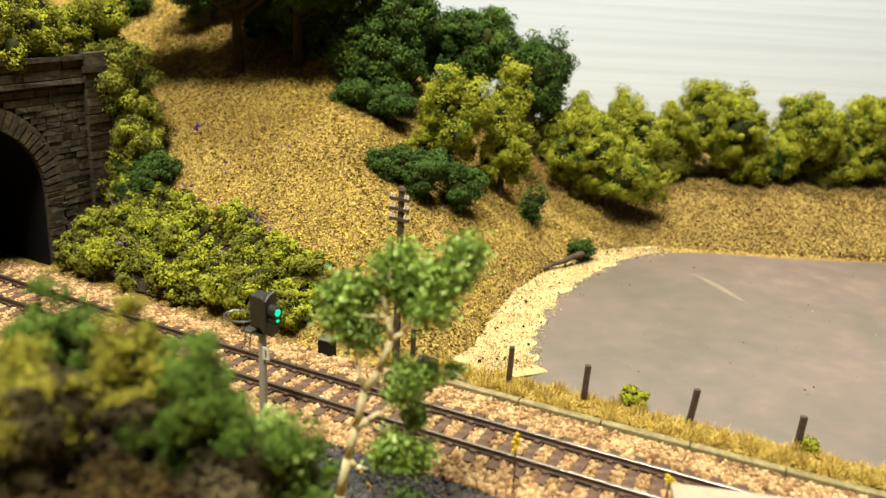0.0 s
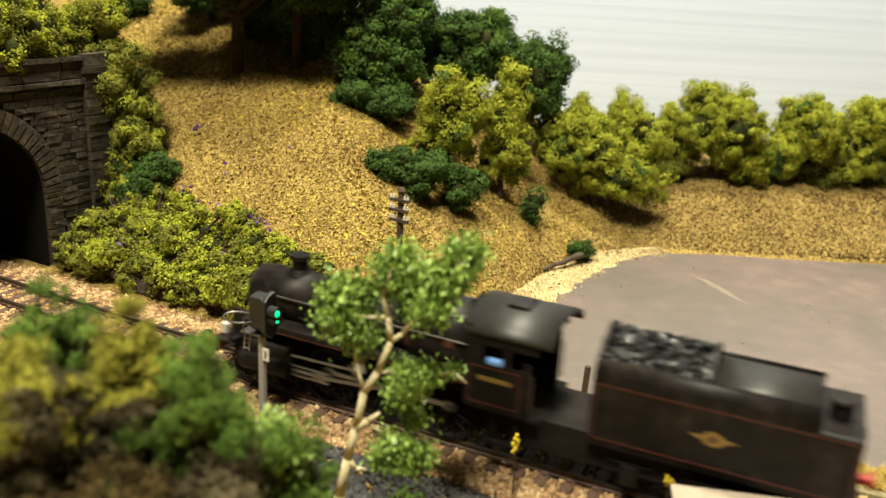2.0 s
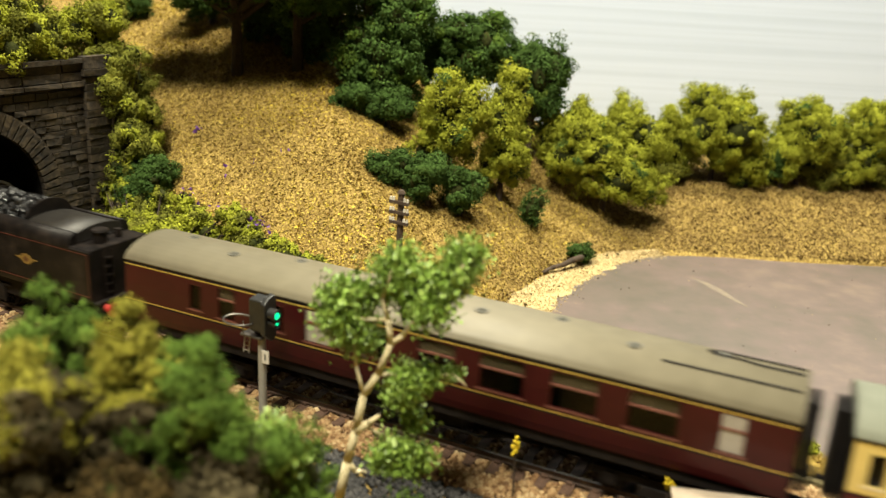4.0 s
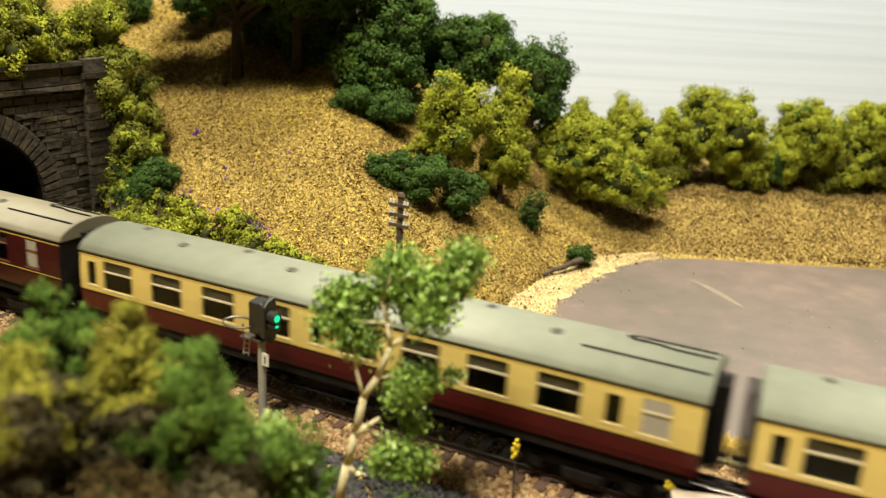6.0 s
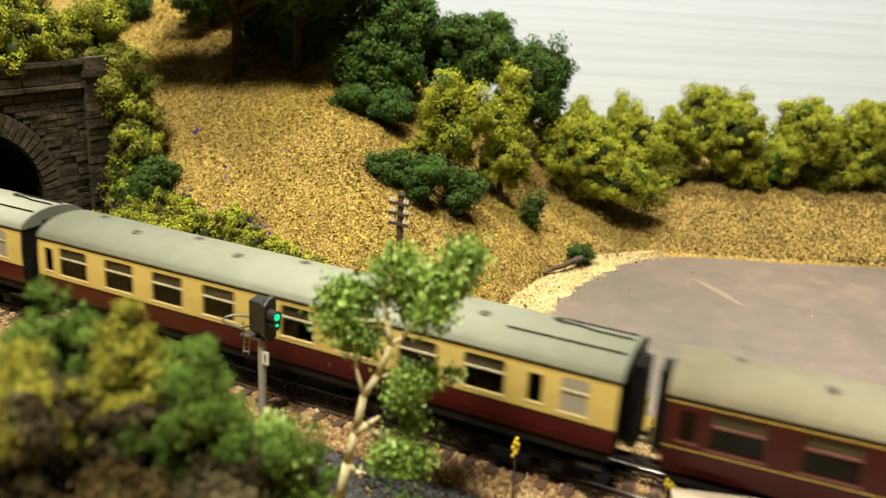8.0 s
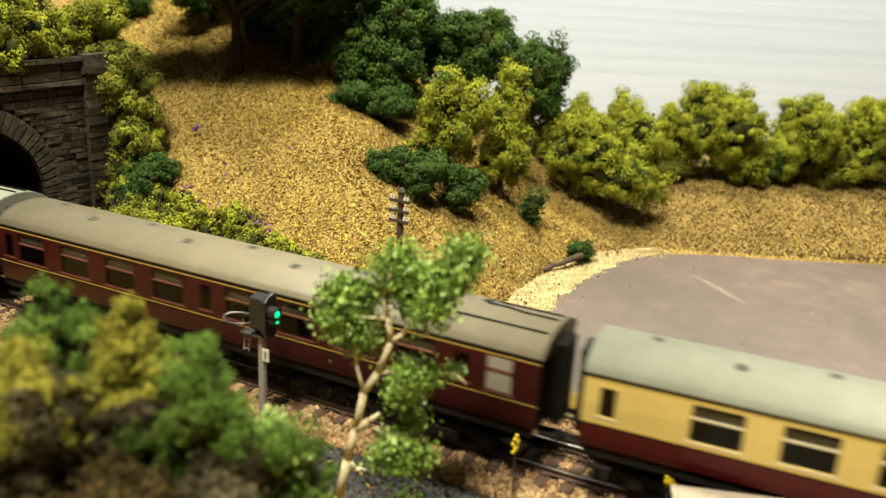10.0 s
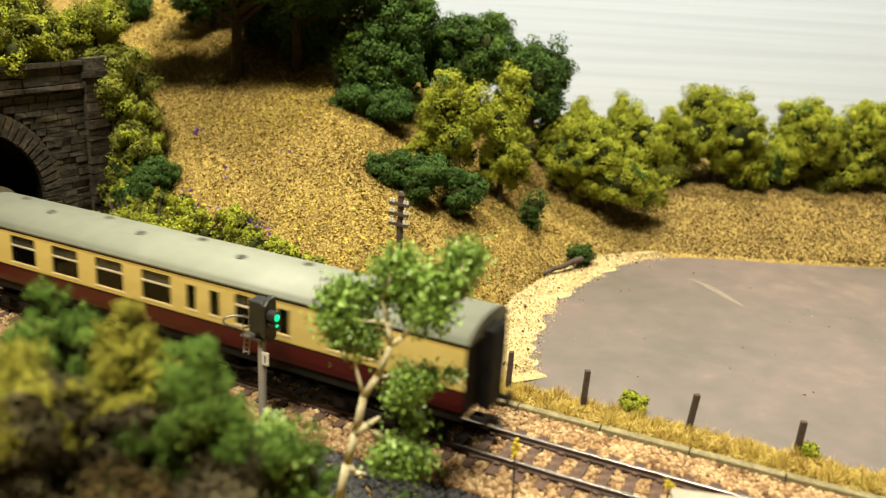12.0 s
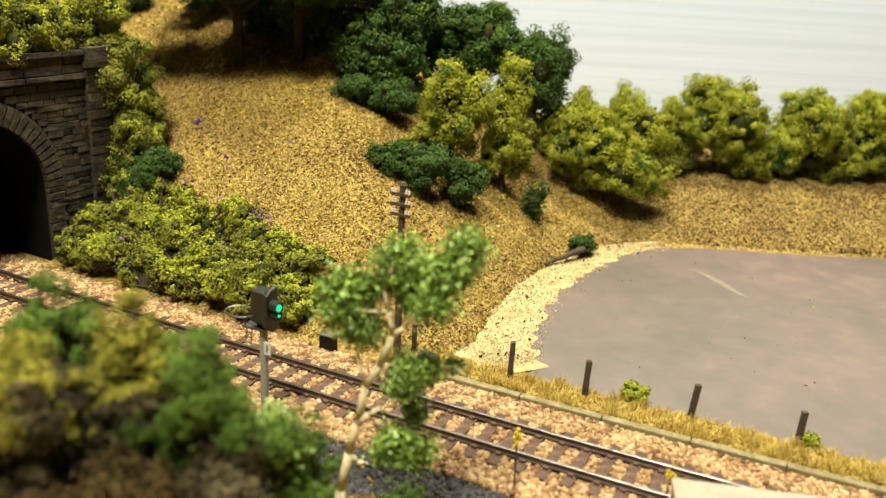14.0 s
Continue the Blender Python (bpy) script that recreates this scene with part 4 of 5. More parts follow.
def build_sand_grains():
    rng = np.random.default_rng(41)
    inner = spline([(140, 522.0), (111, 503.5), (86, 473), (64.5, 438), (50.5, 400), (42.5, 368), (42, 346)], 10, False)
    outer = spline([(138, 527), (92, 512), (60, 476), (35, 437), (21, 396), (11, 356), (24, 338)], 10, False)
    i = rng.integers(0, len(inner), 9000)
    t = 1.16 * rng.random(9000) ** 0.8 - 0.16
    a, b = np.array([q[:] for q in inner])[i], np.array([q[:] for q in outer])[i]
    q = a + (b - a) * t[:, None] + rng.normal(0, 2.2, (9000, 2))
    pts = np.concatenate([q, (-5.7 + 1.5 * np.maximum(t, 0) + rng.uniform(-.12, .2, 9000))[:, None]], 1)
    flakes("sand_grains", pts, 0.5, M_SANDGRAIN, 42, "loose pale sand grains on the shore", "sand")
    pick = rng.integers(0, 9000, 60)
    flakes("shore_litter", pts[pick] + np.array([0, 0, 0.3]), 1.0, M_BROWNLEAF, 43, "dark crumbs of leaf litter on the sand", "litter")
    x, y = rng.uniform(55, 330, 45), rng.uniform(310, 515, 45)
    keep = y > 352 - 0.42 * x + 12
    flakes("pond_litter", np.stack([x, y, np.full(45, -5.75)], -1)[keep], 0.55, M_BROWNLEAF, 44, "few dark specks lying on the pond", "litter")
    x, y = rng.uniform(55, 330, 90), rng.uniform(310, 515, 90)
    keep = y > 352 - 0.42 * x + 12
    flakes("pond_dust", np.stack([x, y, np.full(90, -5.8)], -1)[keep], 0.4, M_SANDGRAIN, 45, "few pale specks lying on the pond", "litter")
    bm = bmesh.new()
    prev = None
    for k in range(15):
        u = k / 14.0
        x, y = 150 + 19 * u, 481 - 40 * u + 3 * math.sin(5 * u)
        w = 2.6 * math.sin(math.pi * min(1, u + 0.04)) + 0.25
        pair = (bm.verts.new((x - w, y, -5.86)), bm.verts.new((x + w, y, -5.86)))
        if prev:
            bm.faces.new((prev[0], prev[1], pair[1], pair[0]))
        prev = pair
    tagged(part("paint_smear", bm, M_SMEAR), "thin yellow smear on the pond surface", "smear", kind="structure")


def build_signal():
    ob = thing("colour_light_signal", (-64.1, 284.3, -5), -26, label="grey-posted colour light signal showing green", category="signal")
    bm = bmesh.new()
    rod(bm, (0, 0, 0), (0, 0, 37), 1.55, 1.45, 14)
    part("post", bm, M_GREY, ob, "light grey steel post", smooth=False)
    bm = bmesh.new()
    box(bm, -3.0, 3.0, -3.0, 3.0, -1, 1.5, 0.3)
    part("base", bm, M_GREY, ob)
    # lamp case with a sloping underside, and the face plate that carries the hoods
    bm = bmesh.new()
    prism(bm, [(-3.0, 40.2), (-3.0, 52.0), (2.4, 52.6), (2.4, 38.4), (0.6, 37.4)], -3.4, 2.2)
    bmesh.ops.bevel(bm, geom=bm.edges[:], offset=0.45, segments=2, affect="EDGES", profile=0.5)
    head = part("signal_head", bm, M_SIGBLACK, ob, "black signal head")
    bm = bmesh.new()
    prism(bm, [(-3.6, 39.4), (-3.6, 51.4), (-1.6, 53.0), (2.2, 53.8), (3.2, 52.4), (3.2, 37.6), (0.4, 36.0)], 2.2, 4.4)
    bmesh.ops.bevel(bm, geom=bm.edges[:], offset=0.4, segments=2, affect="EDGES", profile=0.5)
    part("backing_plate", bm, M_SIGBLACK, head)
    # The lower, flatter glow stands in for the lit lens's green reflection.
    for z, r in ((47.2, 2.2), (44.1, 1.7)):
        bm = bmesh.new()
        n = 20
        rings = [[bm.verts.new((x, -0.6 - 0.06 * (x - 4) + q * math.cos(6.2832 * i / n), z - 0.05 * (x - 4) + q * math.sin(6.2832 * i / n))) for i in range(n)]
                 for x, q in ((4.2, r), (7.9, r + 0.1), (7.9, r - 0.3), (5.2, r - 0.4))]
        for p, q in zip(rings[:-1], rings[1:]):
            for i in range(n):
                bm.faces.new((p[i], p[(i + 1) % n], q[(i + 1) % n], q[i]))
        bmesh.ops.recalc_face_normals(bm, faces=bm.faces)
        part("hood", bm, M_SIGBLACK, head, "black lamp hood")
        bm = bmesh.new()
        ball(bm, (7.6, -0.8, z - 0.2), r - 0.9, 2, (0.5, 1, 1 if r > 2 else 0.6))
        part("lens", bm, M_GREEN_LAMP, head, "glowing green lens above, its reflection below", smooth=True)
    bm = bmesh.new()
    box(bm, -8.0, 1.5, -2.6, 2.6, 36.6, 37.4, 0.15)
    part("platform", bm, M_HANDRAIL, ob, "small dark steel platform")
    bm = bmesh.new()
    k = 20
    for i in range(k):
        a, b = 6.283 * i / k, 6.283 * (i + 1) / k
        rod(bm, (-8.2 + 6.2 * math.cos(a), 4.8 * math.sin(a) - 2.5, 42.5), (-8.2 + 6.2 * math.cos(b), 4.8 * math.sin(b) - 2.5, 42.5), 0.42, 0.42, 6)
    rod(bm, (-1.2, 1, 37), (-1.2, 1, 42.5), 0.3)
    rod(bm, (-6.5, -2.4, 37), (-6.5, -2.4, 42.4), 0.3)
    part("guard_rail", bm, M_HANDRAIL, ob, "hooped dark steel guard rail")
    bm = bmesh.new()
    for x in (-7.6, -5.2):
        rod(bm, (x, 0, 37), (x - 0.9, 0, 29), 0.3)
    for i in range(4):
        rod(bm, (-7.7 - 0.2 * i, 0, 35.5 - 1.9 * i), (-5.3 - 0.2 * i, 0, 35.5 - 1.9 * i), 0.22)
    part("ladder", bm, M_GREY, ob, "short grey ladder")
    bm = bmesh.new()
    box(bm, 1.2, 4.2, -1.7, -1.2, 27.5, 32.5, 0.1)
    plate = part("number_plate", bm, M_WHITE, ob, "small white plate")
    bm = bmesh.new()
    box(bm, 2.4, 3.0, -1.76, -1.66, 28.6, 31.4)
    part("plate_mark", bm, M_SIGBLACK, plate)


def build_pole():
    x, y = -17.8, 331.5
    ob = thing("telegraph_pole", (x, y, -5), -30, label="dark timber telegraph pole with three crossarms and white insulators", category="telegraph pole")
    bm = bmesh.new()
    rod(bm, (0, 0, -1), (0, 0, 81), 1.7, 1.25, 12)
    rod(bm, (0, 0, 81), (0, 0, 82.4), 1.7, 1.0, 12)
    part("post", bm, M_POST, ob)
    for i in range(3):
        z = 77.5 - 4.2 * i
        bm = bmesh.new()
        box(bm, -4.6, 4.6, -1.9, -0.9, z - 0.7, z + 0.7, 0.1)
        arm = part("crossarm", bm, M_POST, ob)
        for u in (-4, -2.6, 2.6, 4):
            bm = bmesh.new()
            rod(bm, (u, -1.4, z + 0.6), (u, -1.4, z + 2.0), 0.55, 0.4, 8)
            part("insulator", bm, M_WHITE, arm, "white porcelain insulator")


def build_small_things():
    ob = thing("flower_stalk", (27.6, 244.5, -5), label="yellow flower head on a thin dark stalk", category="flower")
    bm = bmesh.new()
    rod(bm, (0, 0, -1), (-0.6, 0, 19), 0.35, 0.25, 8)
    part("stalk", bm, M_POST, ob)
    bm = bmesh.new()
    for dx, dz, r in ((-0.6, 19.4, .95), (-1.3, 20.8, .9), (-0.1, 22.4, .85), (-0.9, 23.0, .8), (-0.4, 24.4, .7), (-1.4, 18.2, .7), (0.1, 20.6, .8)):
        ball(bm, (dx, 0.3 * math.sin(dz), dz), r, 1, (1, 1, 1.15), 0.2, dz)
    part("flower_head", bm, M_YELLOW, ob, "bright yellow petals")
    # pale board in the near corner
    ob = thing("lineside_hut", (72.8, 225.2, -5), -7.8, label="low dark lineside hut with pale flat boarded roof", category="hut")
    bm = bmesh.new()
    box(bm, 0.6, 70, -34, -0.6, -1, 20.0, 0.4)
    part("wall", bm, M_POST, ob, "dark brown boarded wall")
    bm = bmesh.new()
    box(bm, 0, 72, -36, 0, 20.0, 22.0, 0.3)
    part("roof", bm, M_BOARD, ob, "pale flat roof")
    # fallen log at the head of the pond
    ob = thing("log", (70, 478, -4), 38, label="dark fallen branch at the head of the pond", category="log")
    bm = bmesh.new()
    limb(bm, [(-14, 0, 1), (-6, 1, 2.2), (2, 0, 2.8), (10, 1, 4), (17, 0, 5)], 1.0, 2.0)
    part("stem", bm, M_POST, ob, smooth=True)
    # relay box and white blocks behind the tree
    ob = thing("relay_box", (-49, 344, -5), -24, label="small dark grey trackside box", category="box")
    bm = bmesh.new()
    box(bm, -3.4, 3.4, -2.4, 2.4, 0, 8, 0.4)
    part("cabinet", bm, M_COACHBLACK, ob)
    bm = bmesh.new()
    box(bm, -3.8, 3.8, -2.8, 2.8, 8, 8.8, 0.3)
    part("lid", bm, M_VENT, ob)
    ob = thing("white_block", (-14, 326, -4), -24, label="small off-white block beside the pole", category="block")
    bm = bmesh.new()
    box(bm, -5, 5, -2, 2, -1, 2.6, 0.4)
    part("block", bm, M_WHITE, ob)
    ob = thing("drum", (-4.5, 336, -5), -24, label="small dark drum lying beside the line", category="drum")
    bm = bmesh.new()
    rod(bm, (-4, 0, 3), (4, 0, 3), 3, 3, 16)
    part("barrel", bm, M_SIGBLACK, ob)


# ---- train ----
SIDE = [(17.2, 18.0), (17.8, 21.0), (18.1, 25.0), (18.1, 34.0), (17.7, 40.0), (17.3, 43.7)]


def side_y(z):
    return float(np.interp(z, [q[1] for q in SIDE], [q[0] for q in SIDE]))


OPEN_SALOON = ([("small", -124.5, -120.0)] + [("big", -115.5 + 26.1 * k, -100.0 + 26.1 * k) for k in range(4)] + [("small", -12.3, -7.5)]
               + [("big", 0.3 + 25.2 * k, 15.2 + 25.2 * k) for k in range(4)] + [("small", 99, 104), ("frosted", 110.5, 119.5)])
BRAKE = ([("small", -123.5, -118.5)] + [("big", -95.5 + 26.1 * k, -80.0 + 26.1 * k) for k in range(4)]
         + [("small", 6.5, 11.2), ("small", 18.5, 23.2), ("medium", 31, 38.4), ("small", 51, 56.4), ("medium", 73.6, 81), ("small", 90, 95.2)])
BRAKE_BACK = [("small", -95.2, -90), ("medium", -81, -73.6), ("small", -56.4, -51), ("frosted", -40.5, -30), ("small", -22, -17), ("small", -11, -6),
              ("big", 6, 20), ("big", 29.5, 45), ("big", 54.5, 70), ("big", 80, 95.5), ("frosted", 108, 115)]


def side_panel(bm, holes, z0, z1, side, L, thick=0.7):
    """A strip of coach side from z0 to z1 with openings (x0, x1, za, zb) through it."""
    xs = sorted({-L / 2, L / 2, *[h[0] for h in holes], *[h[1] for h in holes]})
    zs = sorted({z0, z1, *[q[1] for q in SIDE if z0 < q[1] < z1], *[z for h in holes for z in h[2:4] if z0 < z < z1]})
    vs = {}

    def v(x, z, inner):
        key = (x, z, inner)
        if key not in vs:
            vs[key] = bm.verts.new((x, side * (side_y(z) - (thick if inner else 0)), z))
        return vs[key]

    def solid(i, j):
        if not (0 <= i < len(xs) - 1 and 0 <= j < len(zs) - 1):
            return False
        x, z = (xs[i] + xs[i + 1]) / 2, (zs[j] + zs[j + 1]) / 2
        return not any(h[0] < x < h[1] and h[2] < z < h[3] for h in holes)

    for i in range(len(xs) - 1):
        for j in range(len(zs) - 1):
            if not solid(i, j):
                continue
            a, b, c, d = (xs[i], zs[j]), (xs[i + 1], zs[j]), (xs[i + 1], zs[j + 1]), (xs[i], zs[j + 1])
            for inner in (False, True):
                bm.faces.new([v(*q, inner) for q in (a, b, c, d)])
            for (di, dj), (p, q) in (((-1, 0), (d, a)), ((1, 0), (b, c)), ((0, -1), (a, b)), ((0, 1), (c, d))):
                if not solid(i + di, j + dj):
                    bm.faces.new([v(*p, False), v(*q, False), v(*q, True), v(*p, True)])
    bmesh.ops.recalc_face_normals(bm, faces=bm.faces)


def bogie(parent, x, wheelbase=34.0, r=6.0):
    bm = bmesh.new()
    for side in (-1, 1):
        y = side * 12.6
        box(bm, x - 24, x + 24, y - 0.8, y + 0.8, 6.5, 9.5, 0.3)
        for dx in (-wheelbase / 2, wheelbase / 2):
            box(bm, x + dx - 2.6, x + dx + 2.6, y - 1.3, y + 1.3, 3.4, 8.5, 0.5)
        box(bm, x - 7, x + 7, y - 1.6, y + 1.2, 3.0, 6.8, 0.4)
    box(bm, x - 5, x + 5, -12, 12, 6, 12)
    b = part("bogie", bm, M_LOCORUST, parent, "sooty black bogie")
    for dx in (-wheelbase / 2, wheelbase / 2):
        bm = bmesh.new()
        for side in (-1, 1):
            rod(bm, (x + dx, side * 7.9, r), (x + dx, side * 10.2, r), r, r, 24)
            rod(bm, (x + dx, side * 7.2, r), (x + dx, side * 7.9, r), r + 0.7, r + 0.7, 24)
        rod(bm, (x + dx, -12, r), (x + dx, 12, r), 1.0, 1.0, 8)
        part("wheelset", bm, M_LOCORUST, b, "dark steel wheelset")


def coach(label, upper, windows, L=258.0):
    """A corridor coach on two bogies; front at -x, rail level at z = 0."""
    ob = thing("railway_coach", label=label, category="coach", group="coaches of the train")
    h = L / 2
    lim = {"big": (28.8, 41.0), "small": (29.6, 39.6), "medium": (28.8, 41.0), "frosted": (28.8, 41.0)}
    for side in (-1, 1):
        holes = [(x0, x1, *lim[k]) for k, x0, x1 in windows]
        if side > 0:
            holes = [(-x1, -x0, a, b) for x0, x1, a, b in holes]
        kinds = [k for k, _, _ in windows]
        bm = bmesh.new()
        side_panel(bm, [], 18.0, 26.9, side, L)
        part("lower_panel", bm, M_MAROON if upper is M_CREAM else upper, ob, "maroon lower body side")
        bm = bmesh.new()
        side_panel(bm, holes, 26.9, 43.7, side, L)
        up = part("upper_panel", bm, upper, ob)
        # lining
        for z, t, mt, nm in ((26.9, 0.42, M_GOLD, "gold line at the waist"), (26.2, 0.5, M_COACHBLACK, "black line at the waist"),
                             (41.9, 0.45, M_GOLD, "gold line under the gutter"), (42.75, 0.7, M_COACHBLACK, "black line under the gutter")):
            bm = bmesh.new()
            y0, y1 = side * side_y(z - t / 2), side * side_y(z + t / 2)
            o = side * 0.06
            a = [bm.verts.new(q) for q in ((-h, y0 + o, z - t / 2), (h, y0 + o, z - t / 2), (h, y1 + o, z + t / 2), (-h, y1 + o, z + t / 2))]
            b = [bm.verts.new((q.co.x, q.co.y - 3 * o, q.co.z)) for q in a]
            bm.faces.new(a), bm.faces.new(b[::-1])
            for i in range(4):
                bm.faces.new((a[i], a[(i + 1) % 4], b[(i + 1) % 4], b[i]))
            bmesh.ops.recalc_face_normals(bm, faces=bm.faces)
            part("lining", bm, mt, ob, nm)
        for kind, (x0, x1, a, b) in zip(kinds, holes):
            yo = side * (side_y(35) - 0.45)
            bm = bmesh.new()
            box(bm, x0 - 0.05, x1 + 0.05, min(yo, yo - side * 0.25), max(yo, yo - side * 0.25), a - 0.05, b + 0.05)
            win = part("window", bm, M_FROST if kind == "frosted" else M_GLASS, up, "frosted white pane" if kind == "frosted" else "clear pane")
            win.visible_shadow = False
            bm = bmesh.new()
            t = 0.55 if kind != "small" else 0.4
            for (p, q, r, s) in ((x0 - t, x1 + t, a - t, a), (x0 - t, x1 + t, b, b + t * 0.6), (x0 - t, x0, a, b), (x1, x1 + t, a, b)):
                yy = side * (side_y((r + s) / 2) + 0.05)
                box(bm, p, q, min(yy, yy - side * 0.5), max(yy, yy - side * 0.5), r, s)
            part("window_surround", bm, upper, win)
            if kind in ("big", "medium"):
                # paler pane puts the light in the ventilator into its colour
                bm = bmesh.new()
                yi = side * (side_y(35) - 1.3)
                box(bm, x0 - 0.4, x1 + 0.4, min(yi, yi - side * 0.2), max(yi, yi - side * 0.2), 36.6, 41.2)
                part("ventilator", bm, M_VENTPANE, win, "sliding ventilator pane, its paler brown standing in for light")
            bm = bmesh.new()
            yy = side * (side_y(a) + 0.16)
            box(bm, x0 - 1.2, x1 + 1.2, min(yy, yy - side * .5), max(yy, yy - side * .5), a - 0.75, a - 0.15)
            if kind in ("big", "medium", "frosted"):
                yy = side * (side_y(36.3) + 0.05)
                box(bm, x0 - 0.2, x1 + 0.2, min(yy, yy - side * .7), max(yy, yy - side * .7), 36.2, 36.85)
            if upper is M_CREAM:
                part("window_bar", bm, M_FRAME, win, "bright metal glazing bar")
            else:
                part("window_bar", bm, M_REDBAR, win, "dull red painted glazing bar")
    # roof
    arc = [(-17.6, 43.4), (-17.75, 43.9), (-17.2, 44.3)]
    for a in np.linspace(math.radians(158), math.radians(22), 15):
        arc.append((18.4 * math.cos(a), 41.6 + 9.0 * math.sin(a)))
    arc += [(17.2, 44.3), (17.75, 43.9), (17.6, 43.4)]
    bm = bmesh.new()
    prism(bm, arc, -h - 0.6, h + 0.6)
    roof = part("roof", bm, M_ROOF if upper is M_CREAM else M_TANROOF, ob, "pale grey rounded roof" if upper is M_CREAM else "weathered tan rounded roof")
    for f in roof.data.polygons:
        f.use_smooth = abs(f.normal.x) < 0.5
    rng = random.Random(int(abs(windows[0][1])))
    for i in range(9):
        x = -h + 18 + i * (L - 30) / 8.5
        bm = bmesh.new()
        y = -4.0 if i % 2 else 3.5
        z = 41.6 + 9.0 * math.sqrt(1 - (y / 18.4) ** 2)
        rod(bm, (x, y, z - 0.4), (x, y, z + 0.15), 2.3, 2.3, 14)
        rod(bm, (x, y, z + 0.1), (x, y, z + 0.8), 1.2, 0.9, 10)
        # the vent's dark colour takes in the small shadow round it
        part("roof_vent", bm, M_VENT, roof, "small round roof vent, its shadow put into the dark colour")
    # water pipes on the roof at the rear
    def rz(y):
        return 41.6 + 9.0 * math.sqrt(max(0, 1 - (y / 18.4) ** 2)) + 0.25
    if windows is not BRAKE:
        bm = bmesh.new()
        path = [(h - 1, -9), (h - 42, -9)]
        limb(bm, [(x, y, rz(y)) for x, y in path], 0.4, 0.4, 6)
        path = [(h - 1, 1), (h - 14, 1), (h - 20, 2.5), (h - 28, 2.5), (h - 30, 4.5), (h - 27, 6.5), (h - 14, 6.5), (h - 1, 6.5)]
        limb(bm, [(x, y, rz(y)) for x, y in path], 0.45, 0.45, 6)
        part("roof_pipe", bm, M_COACHBLACK, roof, "black pipe run on the roof")
    else:
        bm = bmesh.new()
        limb(bm, [(h - 24, -2, rz(2)), (h - 16, -2, rz(2))], 0.5, 0.5, 6)
        part("roof_rib", bm, M_COACHBLACK, roof, "short black rib on the roof")
    # ends
    for e in (-1, 1):
        bm = bmesh.new()
        outline = [(-17.0, 18.0), (-17.8, 25), (-17.8, 34), (-17.0, 43.5)] + [(18.1 * math.cos(a), 41.4 + 8.9 * math.sin(a)) for a in np.linspace(math.radians(155), math.radians(25), 9)] + [(17.0, 43.5), (17.8, 34), (17.8, 25), (17.0, 18.0)]
        prism(bm, outline, *sorted((e * (h - 1.0), e * (h + 0.3))))
        end = part("end_wall", bm, M_COACHBLACK, ob, "black coach end")
        bm = bmesh.new()
        for k in range(4):
            box(bm, *sorted((e * (h + 0.3 + 1.2 * k), e * (h + 1.2 + 1.2 * k))), -6.2 + 0.3 * (k % 2), 6.2 - 0.3 * (k % 2), 15.5, 45.5, 0.4)
        part("gangway", bm, M_COACHBLACK, end, "black folded gangway bellows")
        for y in (-10, 10):
            bm = bmesh.new()
            rod(bm, (e * (h - 1), y, 13.5), (e * (h + 5.5), y, 13.5), 0.9, 0.9, 10)
            rod(bm, (e * (h + 5.5), y, 13.5), (e * (h + 6.3), y, 13.5), 3.0, 3.0, 16)
            part("buffer", bm, M_LOCORUST, end)
        bm = bmesh.new()
        box(bm, *sorted((e * (h - 4), e * (h + 7.0))), -1.2, 1.2, 7.5, 10, 0.3)
        part("coupling", bm, M_LOCORUST, end)
    # underframe
    bm = bmesh.new()
    box(bm, -h + 1, h - 1, -15.6, 15.6, 15.0, 18.6)
    for side in (-1, 1):
        box(bm, -h + 1, h - 1, *sorted((side * 15.2, side * 16.4)), 13.8, 17.8, 0.2)
    part("underframe", bm, M_LOCORUST, ob, "black underframe")
    bm = bmesh.new()
    for side in (-1, 1):
        y = side * 13.5
        rod(bm, (-52, y, 14.5), (-30, y, 7.5), 0.6)
        rod(bm, (-30, y, 7.5), (30, y, 7.5), 0.6)
        rod(bm, (30, y, 7.5), (52, y, 14.5), 0.6)
    part("truss_rod", bm, M_LOCORUST, ob)
    for x0, x1, side in ((-22, -2, -1), (4, 22, -1), (-20, 0, 1), (6, 20, 1)):
        bm = bmesh.new()
        box(bm, x0, x1, *sorted((side * 6.5, side * 13.0)), 6.5, 15.2, 0.5)
        part("battery_box", bm, M_LOCORUST, ob)
    for side in (-1, 1):
        for x in ((-122, 122) if windows is OPEN_SALOON else (-122, 43)):
            bm = bmesh.new()
            box(bm, x - 4, x + 4, *sorted((side * 15.8, side * 18.2)), 10.6, 11.4, 0.2)
            part("footstep", bm, M_LOCORUST, ob)
    # interior
    bm = bmesh.new()
    box(bm, -h + 2, h - 2, -16, 16, 18.6, 19.6)
    for k, x0, x1 in windows:
        if k == "big":
            for x in (x0 - 4.5, x1 + 0.5):
                box(bm, x, x + 4, -15.5, -4, 19.6, 33.0, 0.5)
                box(bm, x, x + 4, 4, 15.5, 19.6, 33.0, 0.5)
    box(bm, -h + 4, h - 4, 1.0, 1.6, 19.6, 40)
    part("seating", bm, M_SEAT, ob, "dark brown seating")
    bogie(ob, -93)
    bogie(ob, 93)
    return ob


